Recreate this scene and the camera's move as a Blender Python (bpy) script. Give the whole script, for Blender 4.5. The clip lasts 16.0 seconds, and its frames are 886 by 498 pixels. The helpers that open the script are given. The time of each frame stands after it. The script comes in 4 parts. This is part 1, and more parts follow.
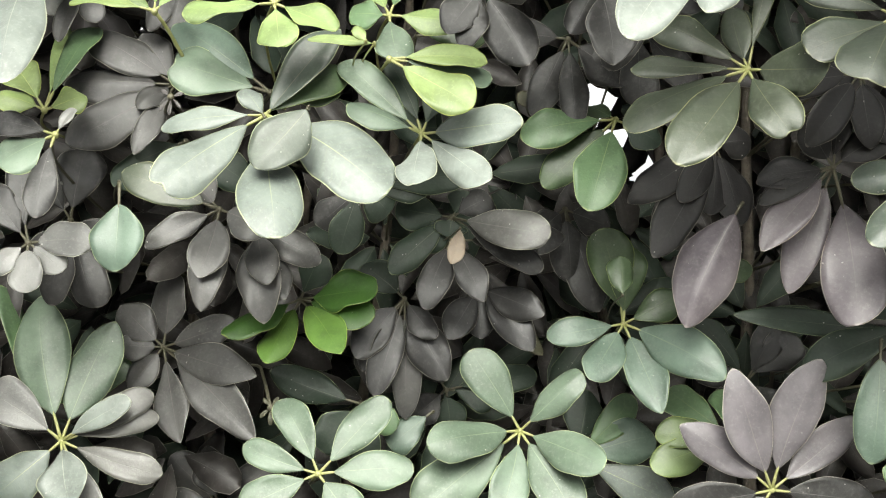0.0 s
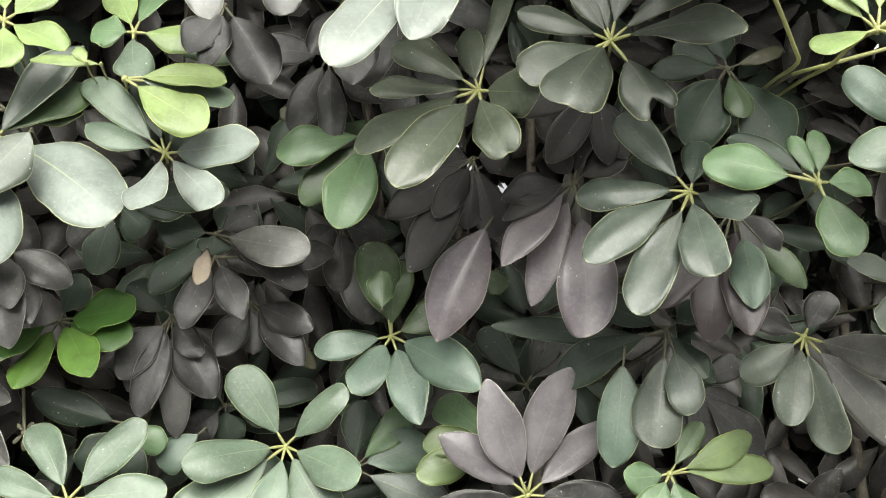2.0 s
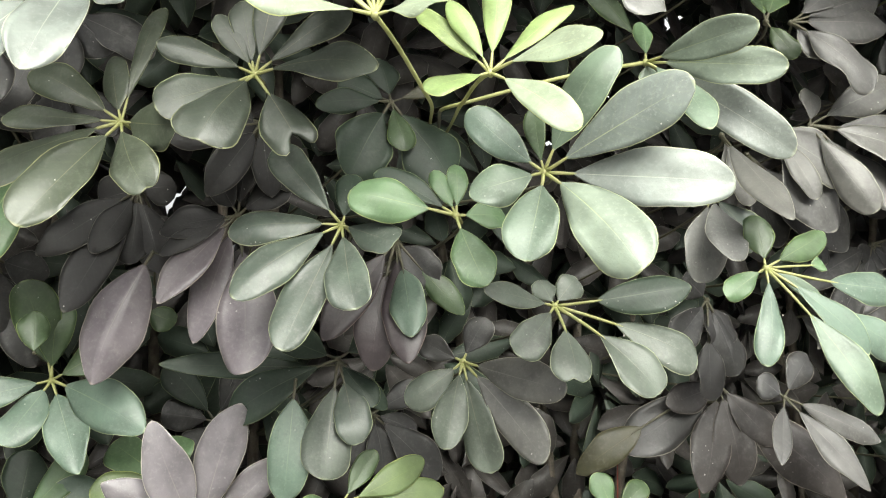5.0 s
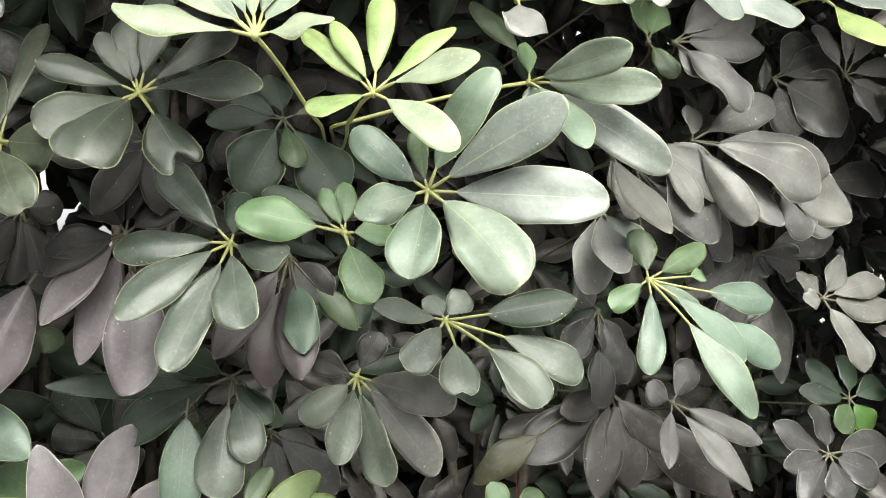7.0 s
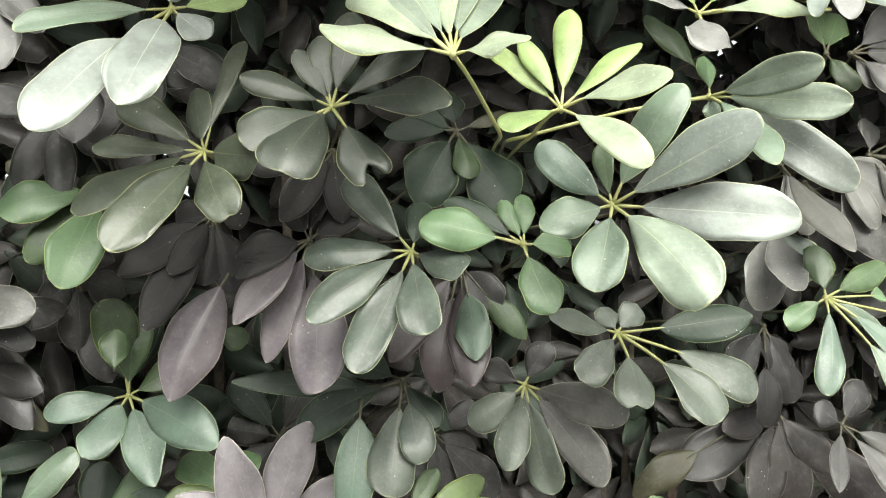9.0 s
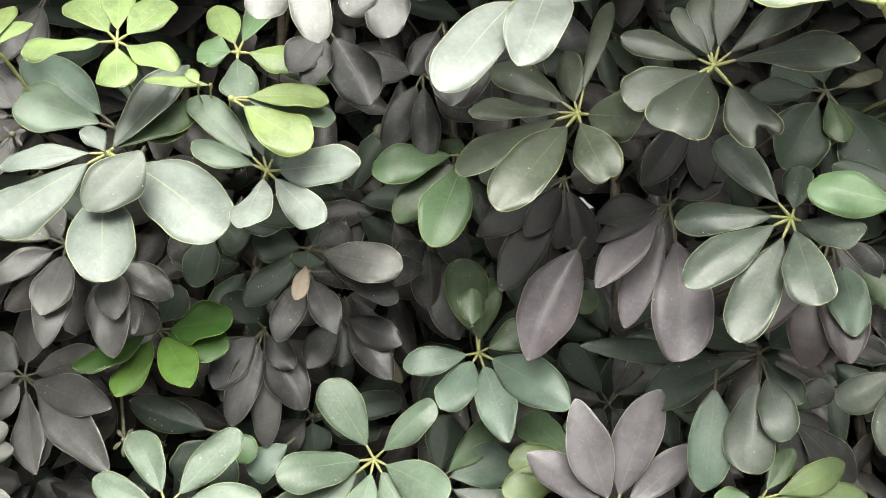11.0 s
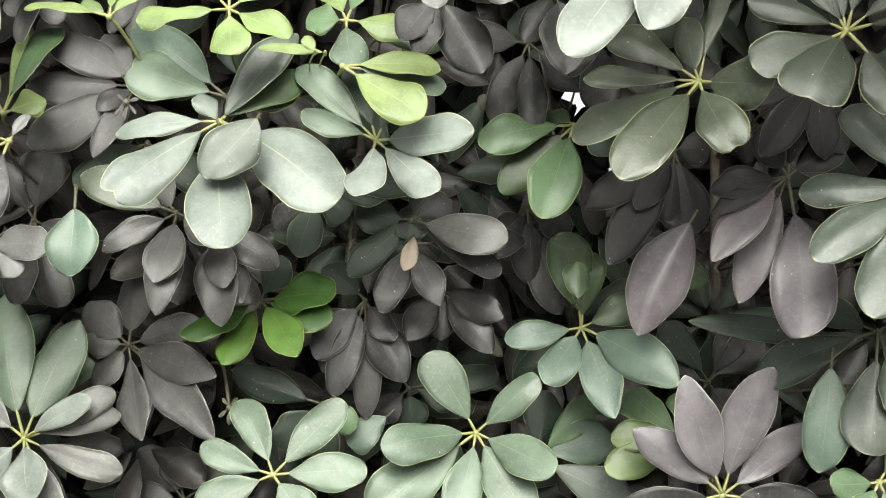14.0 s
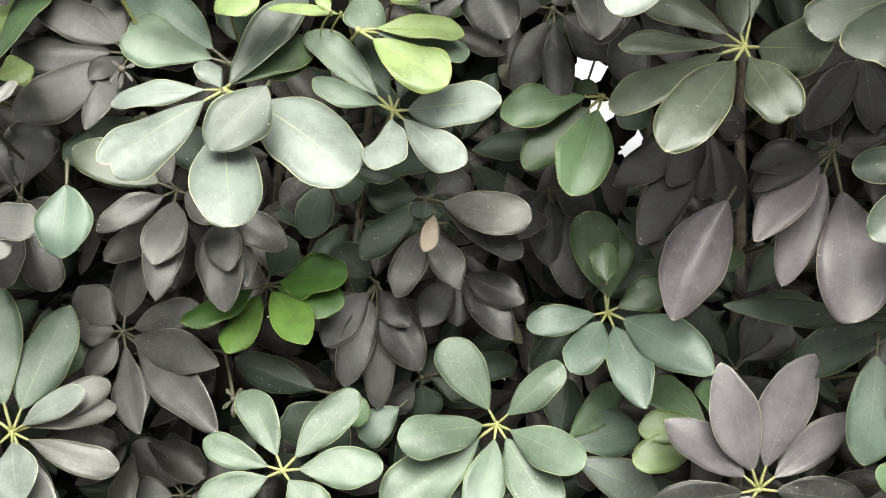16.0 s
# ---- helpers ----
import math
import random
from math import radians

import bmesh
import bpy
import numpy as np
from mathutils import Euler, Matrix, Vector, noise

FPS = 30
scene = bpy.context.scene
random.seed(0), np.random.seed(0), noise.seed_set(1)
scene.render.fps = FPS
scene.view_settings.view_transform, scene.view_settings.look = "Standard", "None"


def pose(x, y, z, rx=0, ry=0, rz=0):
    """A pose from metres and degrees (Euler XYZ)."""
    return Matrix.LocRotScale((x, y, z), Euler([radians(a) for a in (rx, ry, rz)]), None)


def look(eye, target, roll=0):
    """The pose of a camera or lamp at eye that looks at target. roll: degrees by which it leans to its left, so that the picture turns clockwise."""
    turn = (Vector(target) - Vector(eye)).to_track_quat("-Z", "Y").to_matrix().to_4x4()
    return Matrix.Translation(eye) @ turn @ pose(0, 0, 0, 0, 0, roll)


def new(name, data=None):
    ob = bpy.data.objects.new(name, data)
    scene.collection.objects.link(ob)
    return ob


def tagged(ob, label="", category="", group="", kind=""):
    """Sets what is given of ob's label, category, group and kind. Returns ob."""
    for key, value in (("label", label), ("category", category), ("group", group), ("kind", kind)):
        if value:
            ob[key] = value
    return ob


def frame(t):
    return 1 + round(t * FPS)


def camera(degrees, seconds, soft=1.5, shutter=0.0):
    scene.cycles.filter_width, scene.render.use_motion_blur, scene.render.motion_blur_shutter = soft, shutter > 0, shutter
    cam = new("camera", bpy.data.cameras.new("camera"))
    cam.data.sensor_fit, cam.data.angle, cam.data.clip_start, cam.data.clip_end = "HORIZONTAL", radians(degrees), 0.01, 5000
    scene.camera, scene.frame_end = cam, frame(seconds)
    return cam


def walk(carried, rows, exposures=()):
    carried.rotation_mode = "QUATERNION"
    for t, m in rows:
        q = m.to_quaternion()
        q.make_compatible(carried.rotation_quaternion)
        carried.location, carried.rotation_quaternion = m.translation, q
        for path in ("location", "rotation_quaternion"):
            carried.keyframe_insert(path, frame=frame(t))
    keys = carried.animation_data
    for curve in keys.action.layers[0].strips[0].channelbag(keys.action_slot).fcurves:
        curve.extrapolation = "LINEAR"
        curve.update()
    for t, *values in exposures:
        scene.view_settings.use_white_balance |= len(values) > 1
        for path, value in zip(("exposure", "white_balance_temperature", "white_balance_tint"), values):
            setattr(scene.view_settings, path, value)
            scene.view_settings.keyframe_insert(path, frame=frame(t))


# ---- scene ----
cam = camera(52.1, 16.0, soft=1.1)
PATH = [
    (0, (-0.061, 0.016, 1.355), (0.055, 2.012, 1.36), -0.8),
    (0.5, (-0.024, 0.001, 1.369), (0.082, 1.997, 1.326), -1.5),
    (1, (0.034, -0.005, 1.391), (0.202, 1.987, 1.37), -1.8),
    (1.5, (0.088, -0.011, 1.392), (0.321, 1.975, 1.366), -1.6),
    (2, (0.139, -0.013, 1.386), (0.451, 1.962, 1.363), -1.8),
    (2.5, (0.185, -0.017, 1.385), (0.627, 1.934, 1.374), -1.1),
    (3, (0.208, -0.018, 1.395), (0.746, 1.908, 1.375), -1.1),
    (3.5, (0.23, -0.019, 1.402), (0.837, 1.886, 1.378), -2.0),
    (4, (0.258, -0.024, 1.41), (0.918, 1.864, 1.391), -2.2),
    (4.5, (0.281, -0.039, 1.396), (0.996, 1.828, 1.392), -2.6),
    (5, (0.285, -0.044, 1.4), (1.058, 1.801, 1.394), -3.0),
    (5.2, (0.301, -0.051, 1.402), (1.078, 1.792, 1.397), -3.0),
    (7.3, (0.315, -0.078, 1.411), (1.256, 1.687, 1.412), -3.7),
    (7.5, (0.317, -0.083, 1.416), (1.234, 1.694, 1.419), -3.5),
    (8, (0.296, -0.087, 1.422), (1.158, 1.718, 1.441), -3.3),
    (8.5, (0.273, -0.082, 1.417), (1.05, 1.76, 1.441), -2.6),
    (9, (0.24, -0.064, 1.419), (0.937, 1.811, 1.444), -2.3),
    (9.5, (0.207, -0.031, 1.424), (0.791, 1.882, 1.418), -1.8),
    (10, (0.175, -0.028, 1.409), (0.644, 1.916, 1.421), -1.1),
    (10.2, (0.157, -0.027, 1.415), (0.572, 1.93, 1.416), -1.1),
    (12.3, (-0.004, 0.014, 1.399), (0.024, 2.014, 1.363), 0.1),
    (12.5, (-0.008, 0.017, 1.408), (0.035, 2.016, 1.351), 0.2),
    (13, (-0.002, 0.012, 1.41), (0.063, 2.01, 1.343), -0.0),
    (13.5, (0.013, 0.004, 1.395), (0.09, 2.002, 1.349), -0.3),
    (14, (0.009, 0.005, 1.396), (0.103, 2.002, 1.342), -0.3),
    (14.5, (-0.001, 0.026, 1.399), (0.157, 2.019, 1.318), 0.4),
    (15, (-0.013, 0.048, 1.39), (0.129, 2.042, 1.338), -0.1),
    (15.5, (-0.029, 0.074, 1.387), (0.106, 2.068, 1.31), 0.0),
    (16, (-0.034, 0.086, 1.388), (0.099, 2.08, 1.3), -0.3),
]
EXPOSURES = [(0, 0.78), (1.5, 0.69), (3, 0.77), (5, 0.89), (8, 0.89), (10, 0.8), (12.5, 0.72), (14.5, 0.69), (16, 0.77)]
walk(cam, [(t, look(eye, target, roll)) for t, eye, target, roll in PATH], EXPOSURES)

# ---- light ----
world = bpy.data.worlds.new("overcast_sky")
scene.world = world
world.use_nodes = True
wn, wl = world.node_tree.nodes, world.node_tree.links
sky = wn.new("ShaderNodeTexSky")
sky.sky_type, sky.sun_disc = "NISHITA", False
sky.sun_elevation, sky.sun_rotation = radians(46), radians(184)
sky.air_density, sky.dust_density, sky.ozone_density = 1.0, 4.0, 1.0
grey = wn.new("ShaderNodeHueSaturation")
grey.inputs["Saturation"].default_value = 0.06
wl.new(sky.outputs["Color"], grey.inputs["Color"])
wl.new(grey.outputs["Color"], wn["Background"].inputs["Color"])
wn["Background"].inputs["Strength"].default_value = 0.195
sun = new("sun", bpy.data.lights.new("sun", "SUN"))
sun.data.energy, sun.data.angle, sun.data.color = 3.35, radians(50), (1.0, 0.99, 0.84)
sun.matrix_world = look((0.1, -2.15, 4.85), (0.3, 1.1, 1.4))


# ---- materials ----
def bsdf_of(mat):
    return next(n for n in mat.node_tree.nodes if n.type == "BSDF_PRINCIPLED")


def math_node(nt, op, a, b=None, clamp=False):
    n = nt.nodes.new("ShaderNodeMath")
    n.operation, n.use_clamp = op, clamp
    for i, v in enumerate((a, b)):
        if v is None:
            continue
        if isinstance(v, (int, float)):
            n.inputs[i].default_value = v
        else:
            nt.links.new(v, n.inputs[i])
    return n.outputs[0]


def ramp(nt, value, lo, hi):
    n = nt.nodes.new("ShaderNodeMapRange")
    n.interpolation_type = "SMOOTHSTEP"
    n.inputs["From Min"].default_value, n.inputs["From Max"].default_value = lo, hi
    nt.links.new(value, n.inputs["Value"])
    return n.outputs["Result"]


def mix(nt, fac, a, b, blend="MIX"):
    n = nt.nodes.new("ShaderNodeMix")
    n.data_type, n.blend_type = "RGBA", blend
    for sock, v in ((n.inputs[0], fac), (n.inputs[6], a), (n.inputs[7], b)):
        if isinstance(v, (int, float)):
            sock.default_value = v
        elif isinstance(v, tuple):
            sock.default_value = (*v, 1)
        else:
            nt.links.new(v, sock)
    return n.outputs[2]


def noise_tex(nt, coord, scale, detail=3.0, rough=0.55):
    n = nt.nodes.new("ShaderNodeTexNoise")
    n.inputs["Scale"].default_value, n.inputs["Detail"].default_value, n.inputs["Roughness"].default_value = scale, detail, rough
    nt.links.new(coord, n.inputs["Vector"])
    return n.outputs["Fac"]


def leaf_material(name, base, rim, rib, rough=0.38, dust=0.25, glow=0.12, island=False):
    """A waxy leaf: blotched blade, pale midrib and margin, faint side veins, dust and water specks."""
    mat = bpy.data.materials.new(name)
    mat.use_nodes = True
    nt = mat.node_tree
    b = bsdf_of(mat)
    tc = nt.nodes.new("ShaderNodeTexCoord")
    sep = nt.nodes.new("ShaderNodeSeparateXYZ")
    nt.links.new(tc.outputs["UV"], sep.inputs[0])
    along, across = sep.outputs[0], math_node(nt, "ABSOLUTE", math_node(nt, "SUBTRACT", math_node(nt, "MULTIPLY", sep.outputs[1], 2.0), 1.0))
    if island:
        rnd = nt.nodes.new("ShaderNodeNewGeometry").outputs["Random Per Island"]
    else:
        rnd = nt.nodes.new("ShaderNodeObjectInfo").outputs["Random"]
    shift = nt.nodes.new("ShaderNodeVectorMath")
    shift.operation = "ADD"
    nt.links.new(tc.outputs["Object"], shift.inputs[0])
    comb = nt.nodes.new("ShaderNodeCombineXYZ")
    nt.links.new(math_node(nt, "MULTIPLY", rnd, 37.0), comb.inputs[0])
    nt.links.new(comb.outputs[0], shift.inputs[1])
    p = shift.outputs[0]
    big, fine = noise_tex(nt, p, 22.0, 3.0), noise_tex(nt, p, 240.0, 4.0, 0.65)
    dark = tuple(c * 0.74 for c in base)
    light = tuple(min(1, c * 1.24) for c in base)
    col = mix(nt, ramp(nt, big, 0.3, 0.7), dark, light)
    col = mix(nt, math_node(nt, "MULTIPLY", rnd, 0.5), col, tuple(c * 0.55 for c in base))
    col = mix(nt, math_node(nt, "MULTIPLY", ramp(nt, fine, 0.5, 0.72), 0.5), col, light)
    mott = math_node(nt, "MULTIPLY", ramp(nt, noise_tex(nt, p, 420.0, 3.0, 0.7), 0.55, 0.8), math_node(nt, "MULTIPLY", ramp(nt, big, 0.45, 0.7), 0.62))
    col = mix(nt, mott, col, tuple(c * 0.4 for c in base))
    # side veins run forward from the midrib
    wave = math_node(nt, "SINE", math_node(nt, "ADD", math_node(nt, "MULTIPLY", math_node(nt, "SUBTRACT", along, math_node(nt, "MULTIPLY", across, 0.16)), 62.0), math_node(nt, "MULTIPLY", big, 7.0)))
    vein = math_node(nt, "MULTIPLY", ramp(nt, wave, 0.6, 1.0), 0.03)
    col = mix(nt, vein, col, rib)
    ribm = math_node(nt, "SUBTRACT", 1.0, ramp(nt, math_node(nt, "ADD", across, math_node(nt, "MULTIPLY", along, 0.03)), 0.012, 0.045))
    col = mix(nt, math_node(nt, "MULTIPLY", math_node(nt, "MULTIPLY", ribm, 0.62), math_node(nt, "SUBTRACT", 1.0, math_node(nt, "MULTIPLY", along, 0.75))), col, rib)
    # pale margin, which also paints the light that curled edges catch
    edge = ramp(nt, across, 0.957, 0.985)
    tipm = ramp(nt, along, 0.975, 0.995)
    col = mix(nt, math_node(nt, "MULTIPLY", math_node(nt, "MAXIMUM", edge, math_node(nt, "MULTIPLY", tipm, 0.5)), math_node(nt, "MULTIPLY", ramp(nt, noise_tex(nt, p, 26.0, 2.0), 0.12, 0.6), 0.92)), col, rim)
    # dust film and small dried drops
    film = math_node(nt, "MULTIPLY", ramp(nt, noise_tex(nt, p, 60.0, 5.0, 0.7), 0.46, 0.80), dust * 0.65)
    col = mix(nt, film, col, (0.30, 0.29, 0.28))
    scuff = math_node(nt, "MULTIPLY", ramp(nt, noise_tex(nt, p, 34.0, 6.0, 0.72), 0.585, 0.63), ramp(nt, rnd, 0.25, 0.7))
    col = mix(nt, math_node(nt, "MULTIPLY", scuff, 0.30), col, tuple(c * 0.45 for c in base))
    bloom = math_node(nt, "MULTIPLY", ramp(nt, noise_tex(nt, p, 27.0, 7.0, 0.75), 0.57, 0.70), min(0.13, dust * 0.6))
    col = mix(nt, bloom, col, (0.36, 0.36, 0.33))
    vor = nt.nodes.new("ShaderNodeTexVoronoi")
    vor.inputs["Scale"].default_value = 95.0
    nt.links.new(p, vor.inputs["Vector"])
    speck = math_node(nt, "MULTIPLY", math_node(nt, "LESS_THAN", vor.outputs["Distance"], math_node(nt, "MULTIPLY", fine, 0.17)), ramp(nt, noise_tex(nt, p, 14.0, 3.0), 0.5, 0.62))
    col = mix(nt, math_node(nt, "MULTIPLY", speck, math_node(nt, "MULTIPLY", ramp(nt, rnd, 0.3, 0.6), 0.75)), col, (0.55, 0.54, 0.5))
    nt.links.new(col, b.inputs["Base Color"])
    nt.links.new(math_node(nt, "ADD", math_node(nt, "MULTIPLY", big, 0.16), rough - 0.045), b.inputs["Roughness"])
    b.inputs["Specular IOR Level"].default_value = 0.57
    bump = nt.nodes.new("ShaderNodeBump")
    bump.inputs["Strength"].default_value, bump.inputs["Distance"].default_value = 0.6, 0.0012
    height = math_node(nt, "ADD", math_node(nt, "ADD", math_node(nt, "MULTIPLY", fine, 0.35), math_node(nt, "MULTIPLY", big, 1.2)),
                       math_node(nt, "SUBTRACT", math_node(nt, "MULTIPLY", vein, 0.6), math_node(nt, "MULTIPLY", ribm, 0.15)))
    nt.links.new(height, bump.inputs["Height"])
    nt.links.new(bump.outputs[0], b.inputs["Normal"])
    if glow:
        tr = nt.nodes.new("ShaderNodeBsdfTranslucent")
        nt.links.new(mix(nt, 1.0, col, (1.0, 1.0, 0.45), "MULTIPLY"), tr.inputs["Color"])
        ms = nt.nodes.new("ShaderNodeMixShader")
        ms.inputs[0].default_value = glow
        nt.links.new(b.outputs[0], ms.inputs[1])
        nt.links.new(tr.outputs[0], ms.inputs[2])
        nt.links.new(ms.outputs[0], nt.nodes["Material Output"].inputs["Surface"])
    return mat


def plain_material(name, a, c, scale, rough=0.7, bump_m=0.001):
    mat = bpy.data.materials.new(name)
    mat.use_nodes = True
    nt = mat.node_tree
    b = bsdf_of(mat)
    tc = nt.nodes.new("ShaderNodeTexCoord")
    n1, n2 = noise_tex(nt, tc.outputs["Object"], scale, 5.0, 0.6), noise_tex(nt, tc.outputs["Object"], scale * 9, 4.0, 0.6)
    col = mix(nt, ramp(nt, n1, 0.3, 0.7), a, c)
    col = mix(nt, math_node(nt, "MULTIPLY", ramp(nt, n2, 0.5, 0.75), 0.5), col, tuple(v * 0.6 for v in a))
    nt.links.new(col, b.inputs["Base Color"])
    b.inputs["Roughness"].default_value = rough
    bump = nt.nodes.new("ShaderNodeBump")
    bump.inputs["Distance"].default_value = bump_m
    nt.links.new(math_node(nt, "ADD", n1, n2), bump.inputs["Height"])
    nt.links.new(bump.outputs[0], b.inputs["Normal"])
    return mat


TONES = {
    # key: base, rim, midrib, roughness, dust, translucence
    "ol": ((0.068, 0.084, 0.055), (0.408, 0.42, 0.216), (0.257, 0.243, 0.135), 0.36, 0.22, 0.08),
    "olg": ((0.073, 0.094, 0.074), (0.432, 0.468, 0.288), (0.257, 0.23, 0.162), 0.38, 0.30, 0.08),
    "mid": ((0.136, 0.188, 0.132), (0.48, 0.552, 0.3), (0.297, 0.365, 0.216), 0.40, 0.25, 0.10),
    # lt, lt2, wht: green paled towards white to paint the sky's sheen
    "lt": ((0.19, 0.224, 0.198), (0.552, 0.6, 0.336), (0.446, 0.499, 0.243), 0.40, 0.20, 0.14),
    "gr2": ((0.122, 0.205, 0.1), (0.456, 0.528, 0.216), (0.324, 0.392, 0.162), 0.40, 0.12, 0.14),
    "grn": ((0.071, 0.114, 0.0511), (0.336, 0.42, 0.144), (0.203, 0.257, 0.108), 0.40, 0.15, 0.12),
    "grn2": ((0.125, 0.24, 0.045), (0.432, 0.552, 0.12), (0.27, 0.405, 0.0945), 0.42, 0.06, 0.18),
    # dg, dk, bk, gr3, brd, ol2: base darkened for leaves that sit in shade
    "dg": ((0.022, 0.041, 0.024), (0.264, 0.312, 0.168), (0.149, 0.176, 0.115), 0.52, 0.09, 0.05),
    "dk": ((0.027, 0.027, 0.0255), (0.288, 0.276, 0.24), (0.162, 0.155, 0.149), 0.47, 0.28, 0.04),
    "grd": ((0.052, 0.125, 0.022), (0.40, 0.48, 0.14), (0.16, 0.24, 0.07), 0.40, 0.08, 0.14),
    "og2": ((0.098, 0.118, 0.094), (0.40, 0.44, 0.28), (0.24, 0.23, 0.16), 0.40, 0.30, 0.08),
    "tl": ((0.118, 0.172, 0.13), (0.42, 0.49, 0.27), (0.24, 0.30, 0.19), 0.40, 0.20, 0.10),
    "sg": ((0.138, 0.188, 0.138), (0.44, 0.50, 0.25), (0.30, 0.34, 0.18), 0.40, 0.15, 0.12),
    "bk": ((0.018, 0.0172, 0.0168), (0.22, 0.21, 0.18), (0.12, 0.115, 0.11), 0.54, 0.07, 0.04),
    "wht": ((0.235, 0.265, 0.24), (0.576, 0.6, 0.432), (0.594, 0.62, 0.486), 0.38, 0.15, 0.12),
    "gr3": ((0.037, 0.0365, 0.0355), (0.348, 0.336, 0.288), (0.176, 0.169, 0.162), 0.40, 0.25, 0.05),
    "gy2": ((0.128, 0.127, 0.116), (0.432, 0.432, 0.336), (0.27, 0.27, 0.23), 0.40, 0.25, 0.06),
    # gry, pp2: dark tones lightened to make up for dim low light
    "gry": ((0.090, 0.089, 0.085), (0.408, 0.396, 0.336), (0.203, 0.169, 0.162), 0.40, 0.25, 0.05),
    "pp2": ((0.184, 0.17, 0.181), (0.504, 0.468, 0.396), (0.297, 0.27, 0.243), 0.40, 0.35, 0.06),
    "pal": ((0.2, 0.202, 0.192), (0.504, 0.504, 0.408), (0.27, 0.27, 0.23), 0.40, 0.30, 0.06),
    # base lightened to carry part of the sheen
    "pp": ((0.16, 0.14, 0.152), (0.456, 0.408, 0.348), (0.257, 0.23, 0.216), 0.38, 0.35, 0.05),
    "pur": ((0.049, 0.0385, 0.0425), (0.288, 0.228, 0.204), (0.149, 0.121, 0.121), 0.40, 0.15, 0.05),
    "lime": ((0.26, 0.345, 0.13), (0.552, 0.62, 0.144), (0.594, 0.62, 0.216), 0.42, 0.04, 0.25),
    "lit": ((0.255, 0.35, 0.135), (0.504, 0.576, 0.192), (0.54, 0.608, 0.243), 0.42, 0.08, 0.20),
    "cream": ((0.335, 0.395, 0.28), (0.552, 0.60, 0.22), (0.594, 0.62, 0.30), 0.40, 0.05, 0.20),
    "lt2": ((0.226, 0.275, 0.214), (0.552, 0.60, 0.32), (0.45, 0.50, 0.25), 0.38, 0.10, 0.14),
    "brd": ((0.036, 0.031, 0.029), (0.26, 0.23, 0.20), (0.14, 0.12, 0.11), 0.46, 0.25, 0.04),
    "gy3": ((0.058, 0.057, 0.054), (0.36, 0.35, 0.30), (0.18, 0.16, 0.15), 0.44, 0.25, 0.05),
    "ol2": ((0.046, 0.058, 0.042), (0.38, 0.40, 0.22), (0.24, 0.23, 0.13), 0.40, 0.15, 0.06),
    "lm2": ((0.165, 0.228, 0.095), (0.50, 0.58, 0.16), (0.34, 0.42, 0.15), 0.40, 0.06, 0.20),
    "brn": ((0.25, 0.2, 0.15), (0.336, 0.276, 0.156), (0.351, 0.284, 0.162), 0.60, 0.20, 0.10),
    "brg": ((0.055, 0.054, 0.025), (0.204, 0.18, 0.096), (0.189, 0.162, 0.0945), 0.50, 0.25, 0.06),
}
LABELS = {
    "lime": "bright lime-green young leaf of rounded glossy leaflets", "lit": "pale yellow-green young leaf of rounded leaflets",
    "grn2": "vivid green leaf among dark grey-green foliage", "pp2": "dull grey-purple old dusty leaf, its colour lightened for sheen and light", "wht": "pale-green leaf whitened in colour for sky sheen", "lt": "pale sea-green leaf with yellow stalks",
    "mid": "blue-green waxy leaf with yellow stalks", "gr2": "fresh mid-green leaf with rounded leaflets",
    "pp": "dull grey-purple old dusty leaf, its colour lightened for sheen and light", "brn": "dried curled brown leaf", "ol": "dark olive leaf with yellowish stalks",
}
LEAF = {k: leaf_material("leaf_" + k, *v) for k, v in TONES.items()}
# inner base darker than most front leaves: part of the interior's shade is colour
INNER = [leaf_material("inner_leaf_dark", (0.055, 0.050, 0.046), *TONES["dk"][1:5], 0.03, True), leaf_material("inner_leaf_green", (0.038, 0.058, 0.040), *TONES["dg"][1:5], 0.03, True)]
STALK_PALE = plain_material("stalk_pale", (0.28, 0.30, 0.10), (0.36, 0.36, 0.16), 90, 0.5, 0.0004)
STALK_DULL = plain_material("stalk_dull", (0.085, 0.085, 0.05), (0.12, 0.11, 0.075), 90, 0.55, 0.0004)
BARK = plain_material("bark", (0.11, 0.095, 0.075), (0.19, 0.165, 0.13), 60, 0.85, 0.002)
# for the unseen wall: pale so that it throws light into the hedge
BOUNCE = plain_material("bounce_wall", (0.56, 0.55, 0.51), (0.66, 0.65, 0.61), 4.0, 0.9, 0.003)
# for the unseen ground: pale tone picked to throw light up at low leaves
PAVING = plain_material("pale_gravel", (0.28, 0.265, 0.24), (0.36, 0.345, 0.32), 3.0, 0.95, 0.01)


# ---- shapes ----
def tube(points, radii, sides=6):
    """A round tube along points: vertices and faces."""
    vs, fs = [], []
    pts = [Vector(p) for p in points]
    side = Vector((0.31, 0.17, 0.93))
    for i, p in enumerate(pts):
        d = (pts[min(i + 1, len(pts) - 1)] - pts[max(i - 1, 0)]).normalized()
        a = d.cross(side)
        a = a.normalized() if a.length > 1e-4 else d.orthogonal().normalized()
        b = d.cross(a)
        for k in range(sides):
            w = 2 * math.pi * k / sides
            vs.append(p + (a * math.cos(w) + b * math.sin(w)) * radii[i])
    for i in range(len(pts) - 1):
        for k in range(sides):
            n = (k + 1) % sides
            fs.append((i * sides + k, i * sides + n, (i + 1) * sides + n, (i + 1) * sides + k))
    fs.append(tuple(range(sides - 1, -1, -1)))
    fs.append(tuple(range((len(pts) - 1) * sides, len(pts) * sides)))
    return vs, fs


